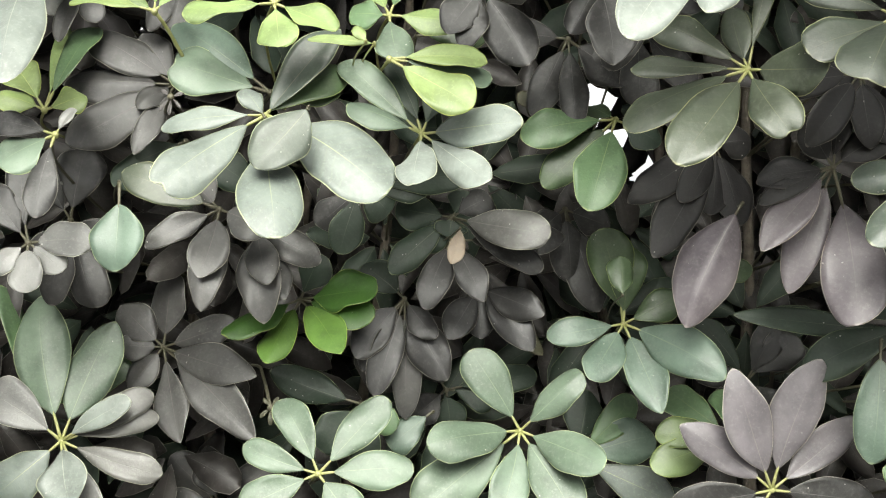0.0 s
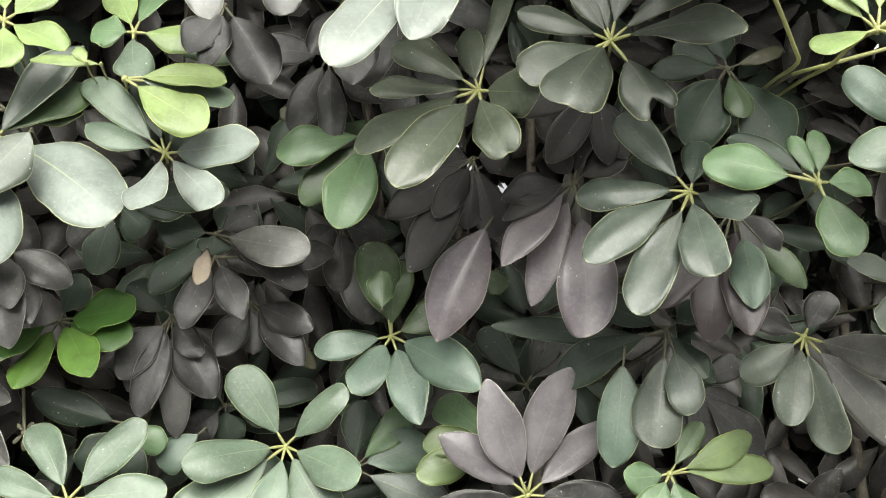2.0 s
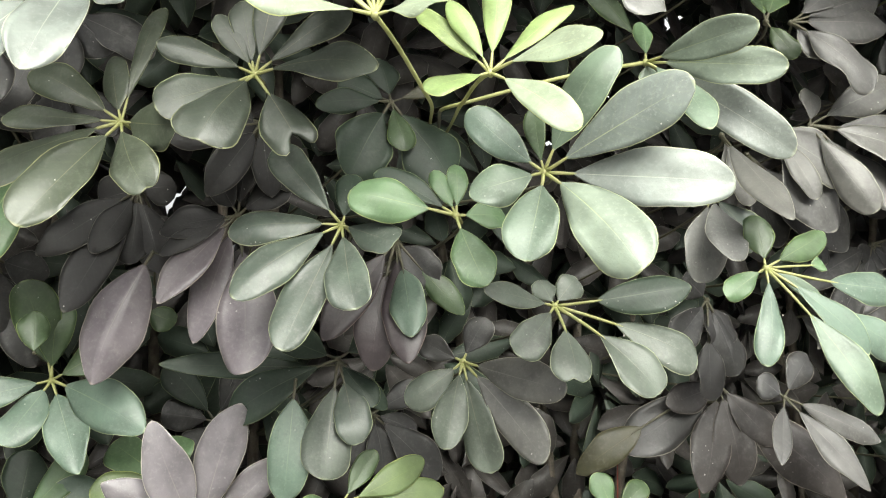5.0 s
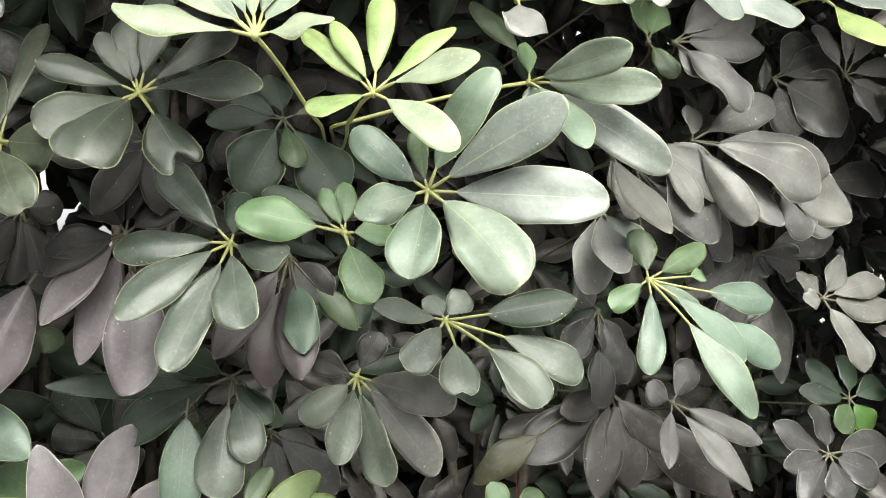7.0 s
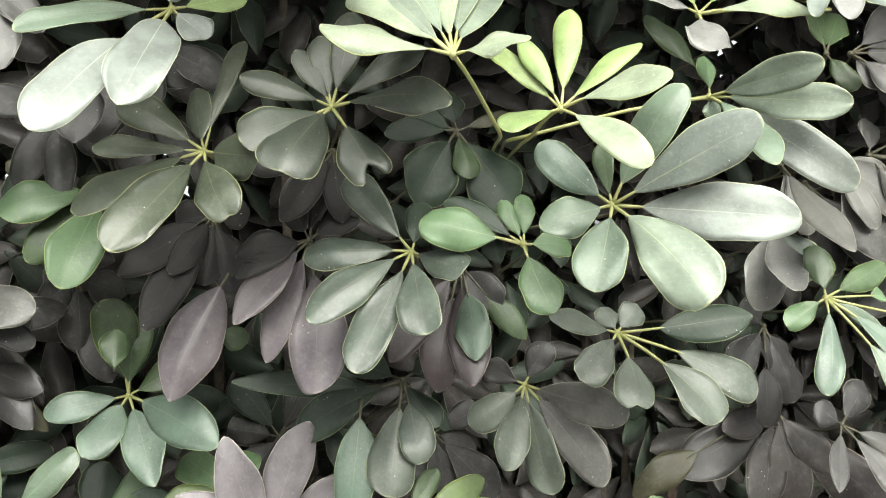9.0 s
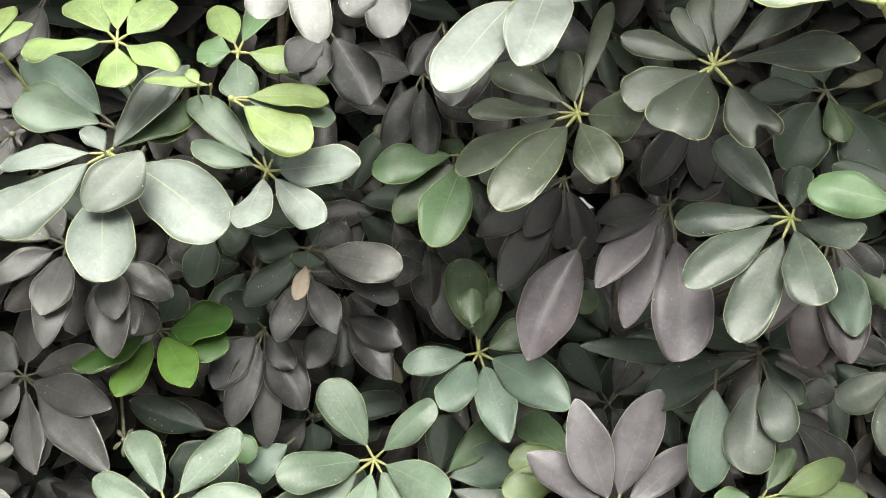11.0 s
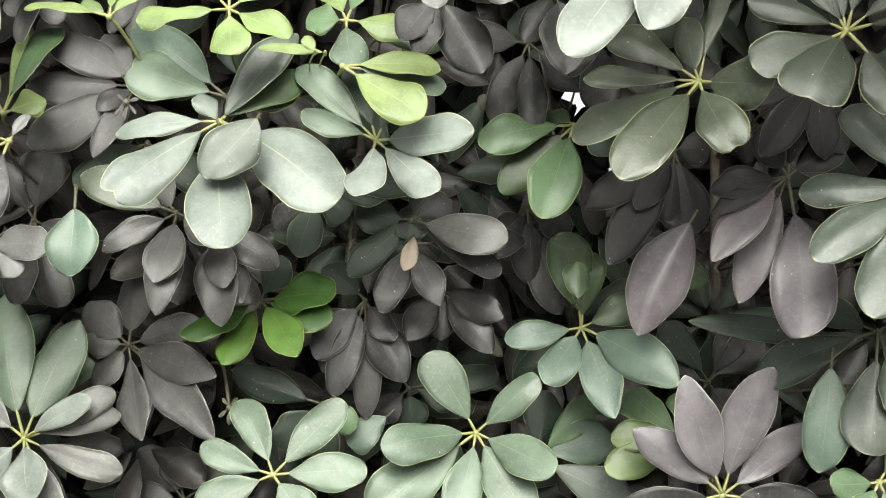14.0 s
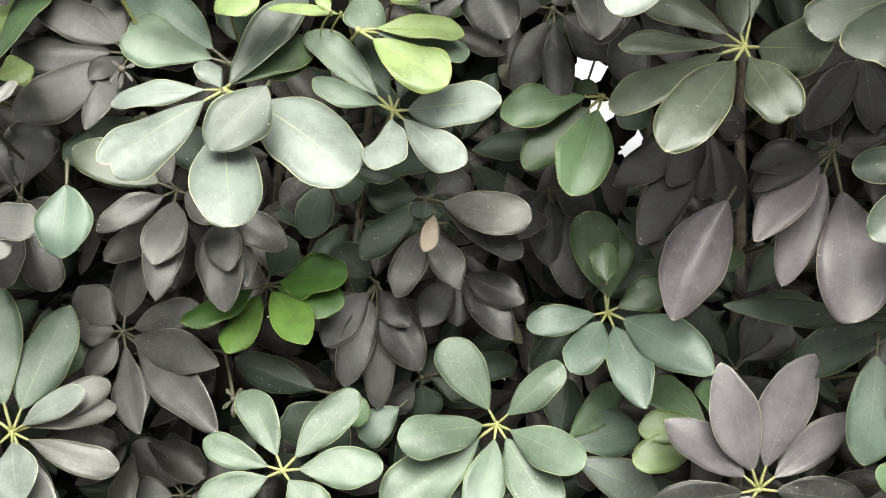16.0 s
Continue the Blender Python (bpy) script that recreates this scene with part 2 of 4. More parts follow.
def bezier(a, b, c, d, n):
    a, b, c, d = Vector(a), Vector(b), Vector(c), Vector(d)
    return [a * (1 - t) ** 3 + b * 3 * t * (1 - t) ** 2 + c * 3 * t * t * (1 - t) + d * t ** 3 for t in (i / n for i in range(n + 1))]


# widest place, power towards the stalk, two powers towards the tip
FORMS = {"o": (0.62, 1.02, 2.3, 0.54), "e": (0.52, 0.82, 1.95, 0.66), "r": (0.54, 0.74, 2.2, 0.52), "n": (0.66, 1.05, 2.8, 0.50), "w": (0.62, 1.0, 2.4, 0.56),
         "f": (0.52, 0.85, 1.8, 0.75), "l": (0.60, 0.88, 2.5, 0.52), "t": (0.68, 0.98, 4.2, 0.50), "b": (0.60, 0.95, 3.2, 0.50)}


def half_width(u, p, pa, pb, pc):
    """Half the width of a blade, as a share of its most, at u along it."""
    if u < p:
        return math.sin(math.pi / 2 * u / p) ** pa
    return max(1 - ((u - p) / (1 - p)) ** pb, 0.0) ** pc


def blade(length, width, stalk, form, rng, nu=20, nv=8, thick=0.0008):
    """A leaflet along x from the hub at the origin, facing z: (vertices, faces, uvs per vertex, number of blade faces)."""
    p, pa, pb, pc = FORMS[form]
    p, pb, pc = p * rng.uniform(0.92, 1.08), pb * rng.uniform(0.85, 1.15), pc * rng.uniform(0.9, 1.1)
    lean = rng.uniform(-0.12, 0.12)
    bulge, fold, bend = rng.uniform(0.0, 0.06), rng.uniform(-0.34, 0.16), rng.uniform(-0.03, 0.03)
    if form == "f":
        fold = -0.5
    cup, ph = rng.uniform(-0.04, 0.05), rng.uniform(0, 6.28)
    ripple = rng.uniform(0.03, 0.105) if form != "w" else 0.11
    skew = rng.uniform(-0.10, 0.10)
    slant, p3, p4, wav = rng.uniform(-0.045, 0.045), rng.uniform(0, 6.28), rng.uniform(0, 6.28), rng.uniform(0.015, 0.05)
    lump, p1, p2, droop = rng.uniform(0.015, 0.06), rng.uniform(0, 6.28), rng.uniform(0, 6.28), rng.uniform(0.02, 0.15)
    x0 = stalk * length
    vs, uv = [], []
    for layer in (1, -1):
        for i in range(nu + 1):
            u = 0.5 - 0.5 * math.cos(math.pi * (i / nu) ** 0.92)
            half = max(half_width(u, p, pa, pb, pc), 0.012) * width / 2
            s = x0 + (length - x0) * u
            q = s / length
            for j in range(nv + 1):
                v = 2 * j / nv - 1
                side = 1 + skew * (1 if v > 0 else -1) + lump * (math.sin(u * 7 + p1) if v > 0 else math.sin(u * 8 + p2))
                side += wav * u * (math.sin(u * 15 + p3) if v > 0 else math.sin(u * 17 + p4))
                y = v * half * side + bend * length * 4 * q * (1 - q) + lean * width / 2 * max(u - 0.55, 0) ** 2 * 2.5
                x = s + (0.10 * lean * u ** 3 + slant * 1.5 * u ** 5) * v * half * 2
                if form == "b":
                    x -= length * 0.24 * math.exp(-(v * half / (0.17 * width)) ** 2) * u ** 6
                if form == "n":
                    x -= length * 0.05 * math.exp(-(v * half / (0.13 * width)) ** 2) * u ** 7
                x += rng.uniform(-1, 1) * 0.0006 * abs(v)
                z = bulge * length * 4 * q * (1 - q) + fold * abs(v) * half + cup * v * v * half
                z += ripple * 2.2 * half * math.sin(u * 7.5 + ph + v * 1.6) * abs(v) ** 3
                z += droop * length * (0.48 * q - 3 * max(u - 0.6, 0) ** 2)
                if abs(v) < 0.01:
                    z -= 0.0005
                edge = 0.35 if (j in (0, nv) or i in (0, nu)) else 1.0
                vs.append((x, y, z + layer * thick / 2 * edge))
                uv.append((u, j / nv))
    fs, row, lay = [], nv + 1, (nu + 1) * (nv + 1)
    for i in range(nu):
        for j in range(nv):
            k = i * row + j
            fs.append((k, k + row, k + row + 1, k + 1))
            fs.append((lay + k, lay + k + 1, lay + k + row + 1, lay + k + row))
    ring = [j for j in range(row)] + [i * row + nv for i in range(1, nu + 1)] + [nu * row + j for j in range(nv - 1, -1, -1)] + [i * row for i in range(nu - 1, 0, -1)]
    for n, k in enumerate(ring):
        m = ring[(n + 1) % len(ring)]
        fs.append((k, m, lay + m, lay + k))
    return vs, fs, uv, (bulge, droop, bend)


def finish(name, vs, fs, uv, slots, index, smooth=True):
    me = bpy.data.meshes.new(name)
    me.from_pydata([tuple(v) for v in vs], [], fs)
    if uv:
        layer = me.uv_layers.new(name="UVMap")
        loop = np.zeros(len(me.loops), dtype=np.int32)
        me.loops.foreach_get("vertex_index", loop)
        layer.data.foreach_set("uv", np.array(uv, dtype=np.float32)[loop].ravel())
    for m in slots:
        me.materials.append(m)
    if index:
        me.polygons.foreach_set("material_index", index)
    me.polygons.foreach_set("use_smooth", [smooth] * len(me.polygons))
    me.update()
    return me


def leaflet_mesh(length, width, stalk, form, tone, pale, rng):
    vs, fs, uv, (bulge, droop, bend) = blade(length, width, stalk, form, rng)
    nb = len(fs)
    ends = []
    for t in (0, 0.35, 0.7, 1.0, 1.15):
        q = stalk * t
        ends.append((length * q, length * bend * 4 * q * (1 - q), length * (bulge * 4 * q * (1 - q) + droop * 0.48 * q) - 0.0004 * t))
    r = 0.0014 + 0.012 * width
    tv, tf = tube(ends, [r * 1.2, r, r * 0.95, r * 0.8, r * 0.3], 6)
    base = len(vs)
    vs = list(vs) + [tuple(p) for p in tv]
    uv = uv + [(0.3, 0.5)] * len(tv)
    fs = fs + [tuple(base + k for k in f) for f in tf]
    return finish("leaflet", vs, fs, uv, [LEAF[tone], STALK_PALE if pale else STALK_DULL], [0] * nb + [1] * len(tf))


# ---- ground ----
def build_ground():
    size, n = 60.0, 60
    vs, fs = [], []
    for i in range(n + 1):
        for j in range(n + 1):
            a, b = 2 * i / n - 1, 2 * j / n - 1
            x, y = size * a * abs(a) ** 1.5, size * b * abs(b) ** 1.5
            vs.append((x, y, 0.02 * noise.noise((x * 1.3, y * 1.3, 0.4)) if abs(x) + abs(y) < 20 else 0.0))
    for i in range(n):
        for j in range(n):
            k = i * (n + 1) + j
            fs.append((k, k + n + 1, k + n + 2, k + 1))
    tagged(new("ground", finish("ground", vs, fs, None, [PAVING], None)), "unseen gravel ground in front of the hedge, toned pale to bounce light", "ground", kind="structure")


build_ground()


def build_wall():
    """An unseen plain wall behind the walk, added to block and bounce light."""
    bm = bmesh.new()
    for x0, x1, y0, y1, z0, z1 in ((-9, 9, -3.3, -3.0, -0.1, 2.6), (-9.05, 9.05, -3.36, -2.94, 2.6, 2.68)):
        m = Matrix.LocRotScale(((x0 + x1) / 2, (y0 + y1) / 2, (z0 + z1) / 2), None, (x1 - x0, y1 - y0, z1 - z0))
        bmesh.ops.create_cube(bm, size=1.0, matrix=m)
    bmesh.ops.bevel(bm, geom=bm.edges[:], offset=0.01, segments=2, affect="EDGES")
    me = bpy.data.meshes.new("wall")
    bm.to_mesh(me)
    me.materials.append(BOUNCE)
    tagged(new("wall_unseen", me), "plain pale wall with a coping, out of view, added to block and bounce light", "wall", kind="structure")


build_wall()


# ---- hedge shrubs: an empty at the foot carries stems, leaves and the inner foliage ----
rng = random.Random(11)
FEET = [-0.95, -0.25, 0.45, 1.15, 1.85, 2.55]
SHRUBS, STEMS = [], []
for fx in FEET:
    shrub = new("hedge_shrub")
    shrub.location = (fx, 1.5, 0)
    tagged(shrub, "dense umbrella-leaf hedge shrub with glossy palmate leaves", "shrub", "hedge shrubs in a row")
    SHRUBS.append(shrub)
    for k in range(4):
        x0, y0 = rng.uniform(-0.1, 0.1), rng.uniform(-0.06, 0.1)
        x1, y1 = (k - 1.5) * 0.17 + rng.uniform(-0.03, 0.03), rng.uniform(-0.05, 0.12)
        h = rng.uniform(2.4, 2.7)
        pts = bezier((x0, y0, -0.05), (x0 * 1.4, y0, h * 0.3), (x1, y1, h * 0.5), (x1 + rng.uniform(-0.05, 0.05), y1, h), 14)
        pts = [p + Vector((rng.uniform(-1, 1), rng.uniform(-1, 1), 0)) * 0.008 for p in pts]
        tv, tf = tube(pts, [0.014 - 0.009 * i / 14 for i in range(15)], 8)
        stem = new("stem", finish("stem", tv, tf, None, [BARK], None))
        stem.parent = shrub
        STEMS.append([shrub.location + p for p in pts])


def nearest_shrub(x):
    return min(SHRUBS, key=lambda s: abs(s.location.x - x))


def anchor(hub):
    """A point on the stem that is best placed to carry a leaf at hub."""
    want = Vector((hub.x, max(hub.y + 0.1, 1.5), hub.z - 0.10))
    return min((p for st in STEMS for p in st), key=lambda p: (p - want).length)


leaf_rng = random.Random(5)


def leaf(tone, hub, up, yaw, leaflets, pet=None):
    """One palmate leaf: hub, the way its fan faces (degrees up and sideways), and its leaflets as
    (clock angle, lift, length, width, share of stalk, twist, form[, tone])."""
    hub = Vector(hub)
    shrub = nearest_shrub(hub.x)
    a, b = radians(up), radians(yaw)
    n = Vector((math.sin(b) * math.cos(a), -math.cos(b) * math.cos(a), math.sin(a)))
    upv = (Vector((0, 0, 1)) - n * n.z).normalized()
    right = upv.cross(n)
    pale = tone not in ("dk", "bk", "dg", "pal", "pur", "gry", "grn", "gr3", "gy2", "gy3", "brg", "brd", "brn", "grn2", "pp") and (len(leaflets) > 1 or tone == "lime")
    end = anchor(hub)
    if pet:
        mid = Vector(pet)
        pts = bezier(Vector(), (mid - hub) * 0.45 + Vector((0, 0, 0.01)), (mid - hub) * 0.8, mid - hub, 6)
        way, back = (mid - hub).normalized(), (mid - Vector((0.3, 0, 1.43))).normalized()
        end = min((q for st in STEMS for q in st), key=lambda q: (q - mid - back * 0.65).length)
        pts += bezier(mid - hub, mid - hub + way * 0.03 + back * 0.04, mid - hub + back * 0.35, end - hub, 10)[1:]
    else:
        back = (hub - Vector((0.12, 0, 1.43))).normalized()
        pts = bezier(Vector(), back * 0.10 - n * 0.02, back * 0.26 + Vector((0, 0, -0.02)), end - hub, 10)
    thick = 0.0011 if tone == "brn" or len(leaflets) == 1 else 0.0023 if pet else 0.0021
    rad = [thick * 1.1] + [thick] * (len(pts) - 2) + [thick * 1.4]
    vs, fs = tube(pts, rad, 7)
    size = 1.0 if len(leaflets) > 2 else 0.45
    kv, kf = tube([n * 0.004, n * 0.0025, -n * 0.001, -n * 0.005], [0.0018 * size, 0.0040 * size, 0.0044 * size, 0.0022 * size], 8)
    fs = list(fs) + [tuple(len(vs) + k for k in f) for f in kf]
    pale_end = len(pts) - 9 if pet else 2
    pale_end = len(pts) if tone in ("lime", "lit") else pale_end
    index = [0 if i < pale_end * 7 else 1 for i in range((len(pts) - 1) * 7)] + [0, 1] + [0] * len(kf)
    me = finish("compound_leaf", list(vs) + list(kv), fs, None, [STALK_PALE if pale else STALK_DULL, STALK_DULL], index)
    ob = new("compound_leaf", me)
    ob.parent = shrub
    ob.location = hub - shrub.location
    if tone in LABELS:
        tagged(ob, LABELS[tone])
    for az, el, length, width, stalk, twist, form, *own in leaflets:
        az, el = radians(az), radians(el)
        d = (right * math.cos(az) + upv * math.sin(az)) * math.cos(el) + n * math.sin(el)
        z = (n - d * n.dot(d)).normalized()
        z = Matrix.Rotation(radians(twist + leaf_rng.uniform(-8, 8)), 3, d) @ z
        y = z.cross(d)
        part = new("leaflet", leaflet_mesh(length, width, stalk, form, own[0] if own else tone, pale, leaf_rng))
        part.parent = ob
        part.matrix_basis = Matrix((d, y, z)).transposed().to_4x4()
    return ob



# ---- the leaves that face the walk ----
leaf("ol", (0.353, 1.037, 1.559), 36, -37, [(155, 20, 0.13, 0.046, 0.16, 0, 'l'), (108, 12, 0.096, 0.036, 0.16, 0, 'l'), (87, 5, 0.175, 0.024, 0.16, 30, 'o'), (-22, 13, 0.105, 0.06, 0.16, 30, 'r'), (-59, -5, 0.115, 0.052, 0.16, 0, 'n'), (-103, 12, 0.18, 0.06, 0.16, -26, 'l'), (-135, 14, 0.164, 0.062, 0.16, 0, 'l'), (-174, 16, 0.133, 0.034, 0.16, 0, 'l')])
# wht leaflets carry a painted sky sheen
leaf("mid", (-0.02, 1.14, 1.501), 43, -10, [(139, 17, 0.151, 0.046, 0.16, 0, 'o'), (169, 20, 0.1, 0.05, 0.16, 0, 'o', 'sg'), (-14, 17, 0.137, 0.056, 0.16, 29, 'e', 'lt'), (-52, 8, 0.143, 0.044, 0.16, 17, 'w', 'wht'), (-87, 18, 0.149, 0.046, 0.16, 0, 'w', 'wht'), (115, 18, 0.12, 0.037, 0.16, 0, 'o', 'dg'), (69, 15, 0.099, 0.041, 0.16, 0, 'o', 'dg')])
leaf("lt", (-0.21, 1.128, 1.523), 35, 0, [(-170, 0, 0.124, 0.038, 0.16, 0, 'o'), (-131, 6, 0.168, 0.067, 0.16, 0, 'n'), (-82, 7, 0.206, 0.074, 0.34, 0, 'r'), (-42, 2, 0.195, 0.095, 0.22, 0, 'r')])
leaf("mid", (-0.152, 1.06, 1.522), 25, 0, [(-125, 0, 0.098, 0.064, 0.04, 0, 'e', 'og2')])
# mid and tl leaflets are paled to offset the shadow on them
leaf("grn", (-0.21, 1.175, 1.559), 30, 0, [(163, 7, 0.133, 0.078, 0.16, 0, 'n', 'mid'), (139, 0, 0.177, 0.067, 0.16, 0, 'o', 'tl'), (0, 0, 0.089, 0.059, 0.16, 0, 'o')])
leaf("lit", (-0.198, 1.13, 1.66), 40, 0, [(-167, 0, 0.11, 0.046, 0.16, 0, 'o'), (-82, 0, 0.086, 0.051, 0.16, 0, 'o'), (-37, 0, 0.094, 0.047, 0.16, 0, 'o'), (129, 0, 0.106, 0.049, 0.16, 0, 'o'), (96, 0, 0.123, 0.045, 0.16, 0, 'o'), (57, 0, 0.1, 0.053, 0.16, 0, 'o')])
leaf("lit", (-0.058, 1.175, 1.657), 40, 0, [(-12, 0, 0.09, 0.049, 0.16, 0, 'o'), (-84, 0, 0.09, 0.049, 0.16, 0, 'o', 'mid'), (176, 0, 0.051, 0.06, 0.16, 0, 'o', 'gr2'), (110, 0, 0.106, 0.041, 0.16, 0, 'o'), (71, 0, 0.12, 0.041, 0.16, 0, 'o', 'gr2')])
leaf("lime", (-0.059, 1.108, 1.587), 35, 0, [(-2, 0, 0.118, 0.043, 0.16, 0, 'o'), (-40, 0, 0.125, 0.06, 0.16, 0, 'o'), (-5, -10, 0.128, 0.052, 0.16, 0, 'o', 'mid')])
leaf("olg", (-0.208, 1.133, 1.527), 25, 0, [(56, 0, 0.154, 0.055, 0.03, 0, 'e', 'olg'), (43, -12, 0.129, 0.056, 0.03, 0, 'o', 'grn')])
leaf("lime", (-0.076, 1.062, 1.595), 30, 0, [(175, 0, 0.077, 0.018, 0.03, 0, 'e')])
leaf("lime", (-0.496, 1.191, 1.541), 40, 0, [(166, 14, 0.063, 0.05, 0.16, 0, 'o'), (125, 0, 0.125, 0.054, 0.16, 0, 'o'), (31, 0, 0.053, 0.047, 0.16, 0, 'o'), (80, 0, 0.175, 0.044, 0.16, 0, 'o', 'gr2'), (93, 0, 0.178, 0.022, 0.16, 0, 'o', 'lit')])
leaf("wht", (-0.535, 1.266, 1.763), 45, 0, [(-80, 4, 0.343, 0.075, 0.16, 0, 'o'), (-54, 0, 0.112, 0.048, 0.16, 0, 'o'), (-119, 0, 0.136, 0.084, 0.16, 0, 'o')])
leaf("gy3", (-0.351, 1.271, 1.587), 20, 0, [(147, 0, 0.145, 0.061, 0.16, 0, 'e'), (179, 0, 0.149, 0.066, 0.16, 0, 'e'), (-147, 0, 0.162, 0.067, 0.16, 0, 'e'), (-110, 9, 0.123, 0.034, 0.16, 0, 'e'), (-132, 17, 0.066, 0.038, 0.16, 0, 'e'), (123, 0, 0.096, 0.048, 0.16, 0, 'e')])
leaf("mid", (-0.443, 1.08, 1.495), 30, 0, [(-144, 0, 0.07, 0.06, 0.16, 0, 'o'), (68, 0, 0.041, 0.016, 0.16, 0, 'o', 'pal'), (-91, 0, 0.113, 0.036, 0.16, 0, 'o', 'dk'), (165, 0, 0.075, 0.036, 0.16, 0, 'o', 'dk')])
leaf("pal", (-0.502, 1.15, 1.372), 25, 0, [(102, 0, 0.14, 0.037, 0.16, 0, 'o', 'dk'), (127, 0, 0.1, 0.043, 0.16, 0, 'o', 'dk'), (0, 0, 0.079, 0.05, 0.16, 0, 'r'), (-38, 0, 0.06, 0.034, 0.16, 0, 'r'), (-84, 0, 0.066, 0.042, 0.16, 0, 'r'), (-138, 0, 0.055, 0.038, 0.16, 0, 'o')])
leaf("gr3", (-0.503, 1.3, 1.405), 10, 0, [(80, 0, 0.103, 0.067, 0.16, 0, 'o'), (124, 0, 0.098, 0.044, 0.16, 0, 'o'), (-24, 0, 0.06, 0.039, 0.16, 0, 'o'), (-100, 0, 0.12, 0.048, 0.16, 0, 'o'), (-72, 0, 0.129, 0.055, 0.16, 0, 'o'), (-123, 0, 0.084, 0.048, 0.16, 0, 'o')])
leaf("tl", (-0.392, 1.15, 1.446), 20, 0, [(-87, 0, 0.117, 0.062, 0.28, 0, 'r')])
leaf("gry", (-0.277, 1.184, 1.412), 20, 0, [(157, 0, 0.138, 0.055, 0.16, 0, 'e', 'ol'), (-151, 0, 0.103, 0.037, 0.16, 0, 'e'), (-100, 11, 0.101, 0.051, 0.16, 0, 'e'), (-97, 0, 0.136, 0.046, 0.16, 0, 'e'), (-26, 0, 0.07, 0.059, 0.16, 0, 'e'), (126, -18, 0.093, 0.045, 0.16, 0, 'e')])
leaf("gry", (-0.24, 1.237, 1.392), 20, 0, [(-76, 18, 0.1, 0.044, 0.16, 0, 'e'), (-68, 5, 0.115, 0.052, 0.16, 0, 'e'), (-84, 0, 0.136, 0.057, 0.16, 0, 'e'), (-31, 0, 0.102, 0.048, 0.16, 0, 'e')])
leaf("grn2", (-0.187, 1.287, 1.29), 42, -8, [(-133, 16, 0.124, 0.053, 0.16, 0, 'o', 'grd'), (-102, 7, 0.12, 0.05, 0.16, 0, 'e'), (-57, 12, 0.138, 0.052, 0.16, 0, 'e'), (-23, 7, 0.119, 0.055, 0.16, 0, 'o', 'grd'), (-6, 16, 0.119, 0.074, 0.16, 0, 'o', 'grd'), (60, 32, 0.07, 0.055, 0.16, 0, 'o', 'dg')])
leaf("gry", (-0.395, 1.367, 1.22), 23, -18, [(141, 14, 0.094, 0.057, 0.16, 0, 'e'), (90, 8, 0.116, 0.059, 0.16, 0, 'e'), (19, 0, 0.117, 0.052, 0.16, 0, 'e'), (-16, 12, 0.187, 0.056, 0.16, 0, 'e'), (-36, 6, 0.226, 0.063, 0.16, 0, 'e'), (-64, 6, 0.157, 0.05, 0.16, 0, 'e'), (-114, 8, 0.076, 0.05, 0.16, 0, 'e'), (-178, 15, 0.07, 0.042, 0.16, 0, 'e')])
leaf("mid", (-0.501, 1.249, 1.11), 25, 0, [(105, 0, 0.217, 0.076, 0.16, 0, 'e'), (73, 0, 0.176, 0.07, 0.16, 0, 'e'), (24, 21, 0.113, 0.036, 0.16, 0, 'o', 'wht'), (28, 0, 0.13, 0.043, 0.16, 0, 'o', 'gy2'), (15, -5, 0.127, 0.038, 0.16, 0, 'o', 'gy2'), (-20, 0, 0.145, 0.041, 0.16, 0, 'o', 'gy2'), (-70, 19, 0.102, 0.062, 0.16, 0, 'o', 'wht'), (-136, 0, 0.107, 0.068, 0.16, 0, 'o', 'lt'), (147, 0, 0.134, 0.065, 0.16, 0, 'o', 'pal'), (-62, 0, 0.149, 0.044, 0.16, 0, 'o', 'pal')])
leaf("grn", (-0.559, 1.318, 1.137), 20, 0, [(111, 0, 0.202, 0.045, 0.16, 50, 'o', 'gr2'), (34, -13, 0.142, 0.051, 0.16, 0, 'o', 'gr2')])
leaf("mid", (-0.156, 1.169, 1.076), 31, -8, [(121, -3, 0.12, 0.046, 0.16, 0, 'l'), (50, 2, 0.13, 0.05, 0.16, 0, 'l'), (161, 2, 0.107, 0.037, 0.16, 0, 'l'), (5, -3, 0.121, 0.052, 0.16, 0, 'l'), (-152, 2, 0.105, 0.052, 0.16, 0, 'o'), (-50, -2, 0.083, 0.055, 0.16, 0, 'o')])
leaf("dg", (-0.104, 1.3, 1.141), 15, 0, [(159, 0, 0.139, 0.048, 0.16, 0, 'e'), (-38, 0, 0.06, 0.04, 0.16, 0, 'o', 'gr2'), (-130, 0, 0.085, 0.063, 0.16, 0, 'o'), (-90, 0, 0.082, 0.047, 0.16, 0, 'o')])
leaf("mid", (0.111, 1.238, 1.11), 31, -6, [(124, 21, 0.128, 0.058, 0.16, 0, 'l'), (37, 23, 0.116, 0.046, 0.16, 0, 'l'), (-160, 28, 0.145, 0.06, 0.16, 0, 'l'), (-34, 27, 0.139, 0.058, 0.16, 0, 'o'), (-138, 10, 0.183, 0.08, 0.16, 0, 'o'), (-104, 9, 0.134, 0.05, 0.16, 0, 'o', 'sg'), (-61, 6, 0.141, 0.066, 0.16, 0, 'o')])
# lt leaflet is lightened in colour against the shadow it lies in
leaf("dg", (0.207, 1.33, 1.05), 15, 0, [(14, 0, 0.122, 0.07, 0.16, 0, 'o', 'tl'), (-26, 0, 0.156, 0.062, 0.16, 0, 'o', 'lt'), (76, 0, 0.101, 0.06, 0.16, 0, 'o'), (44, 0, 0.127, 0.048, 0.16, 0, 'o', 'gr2')])
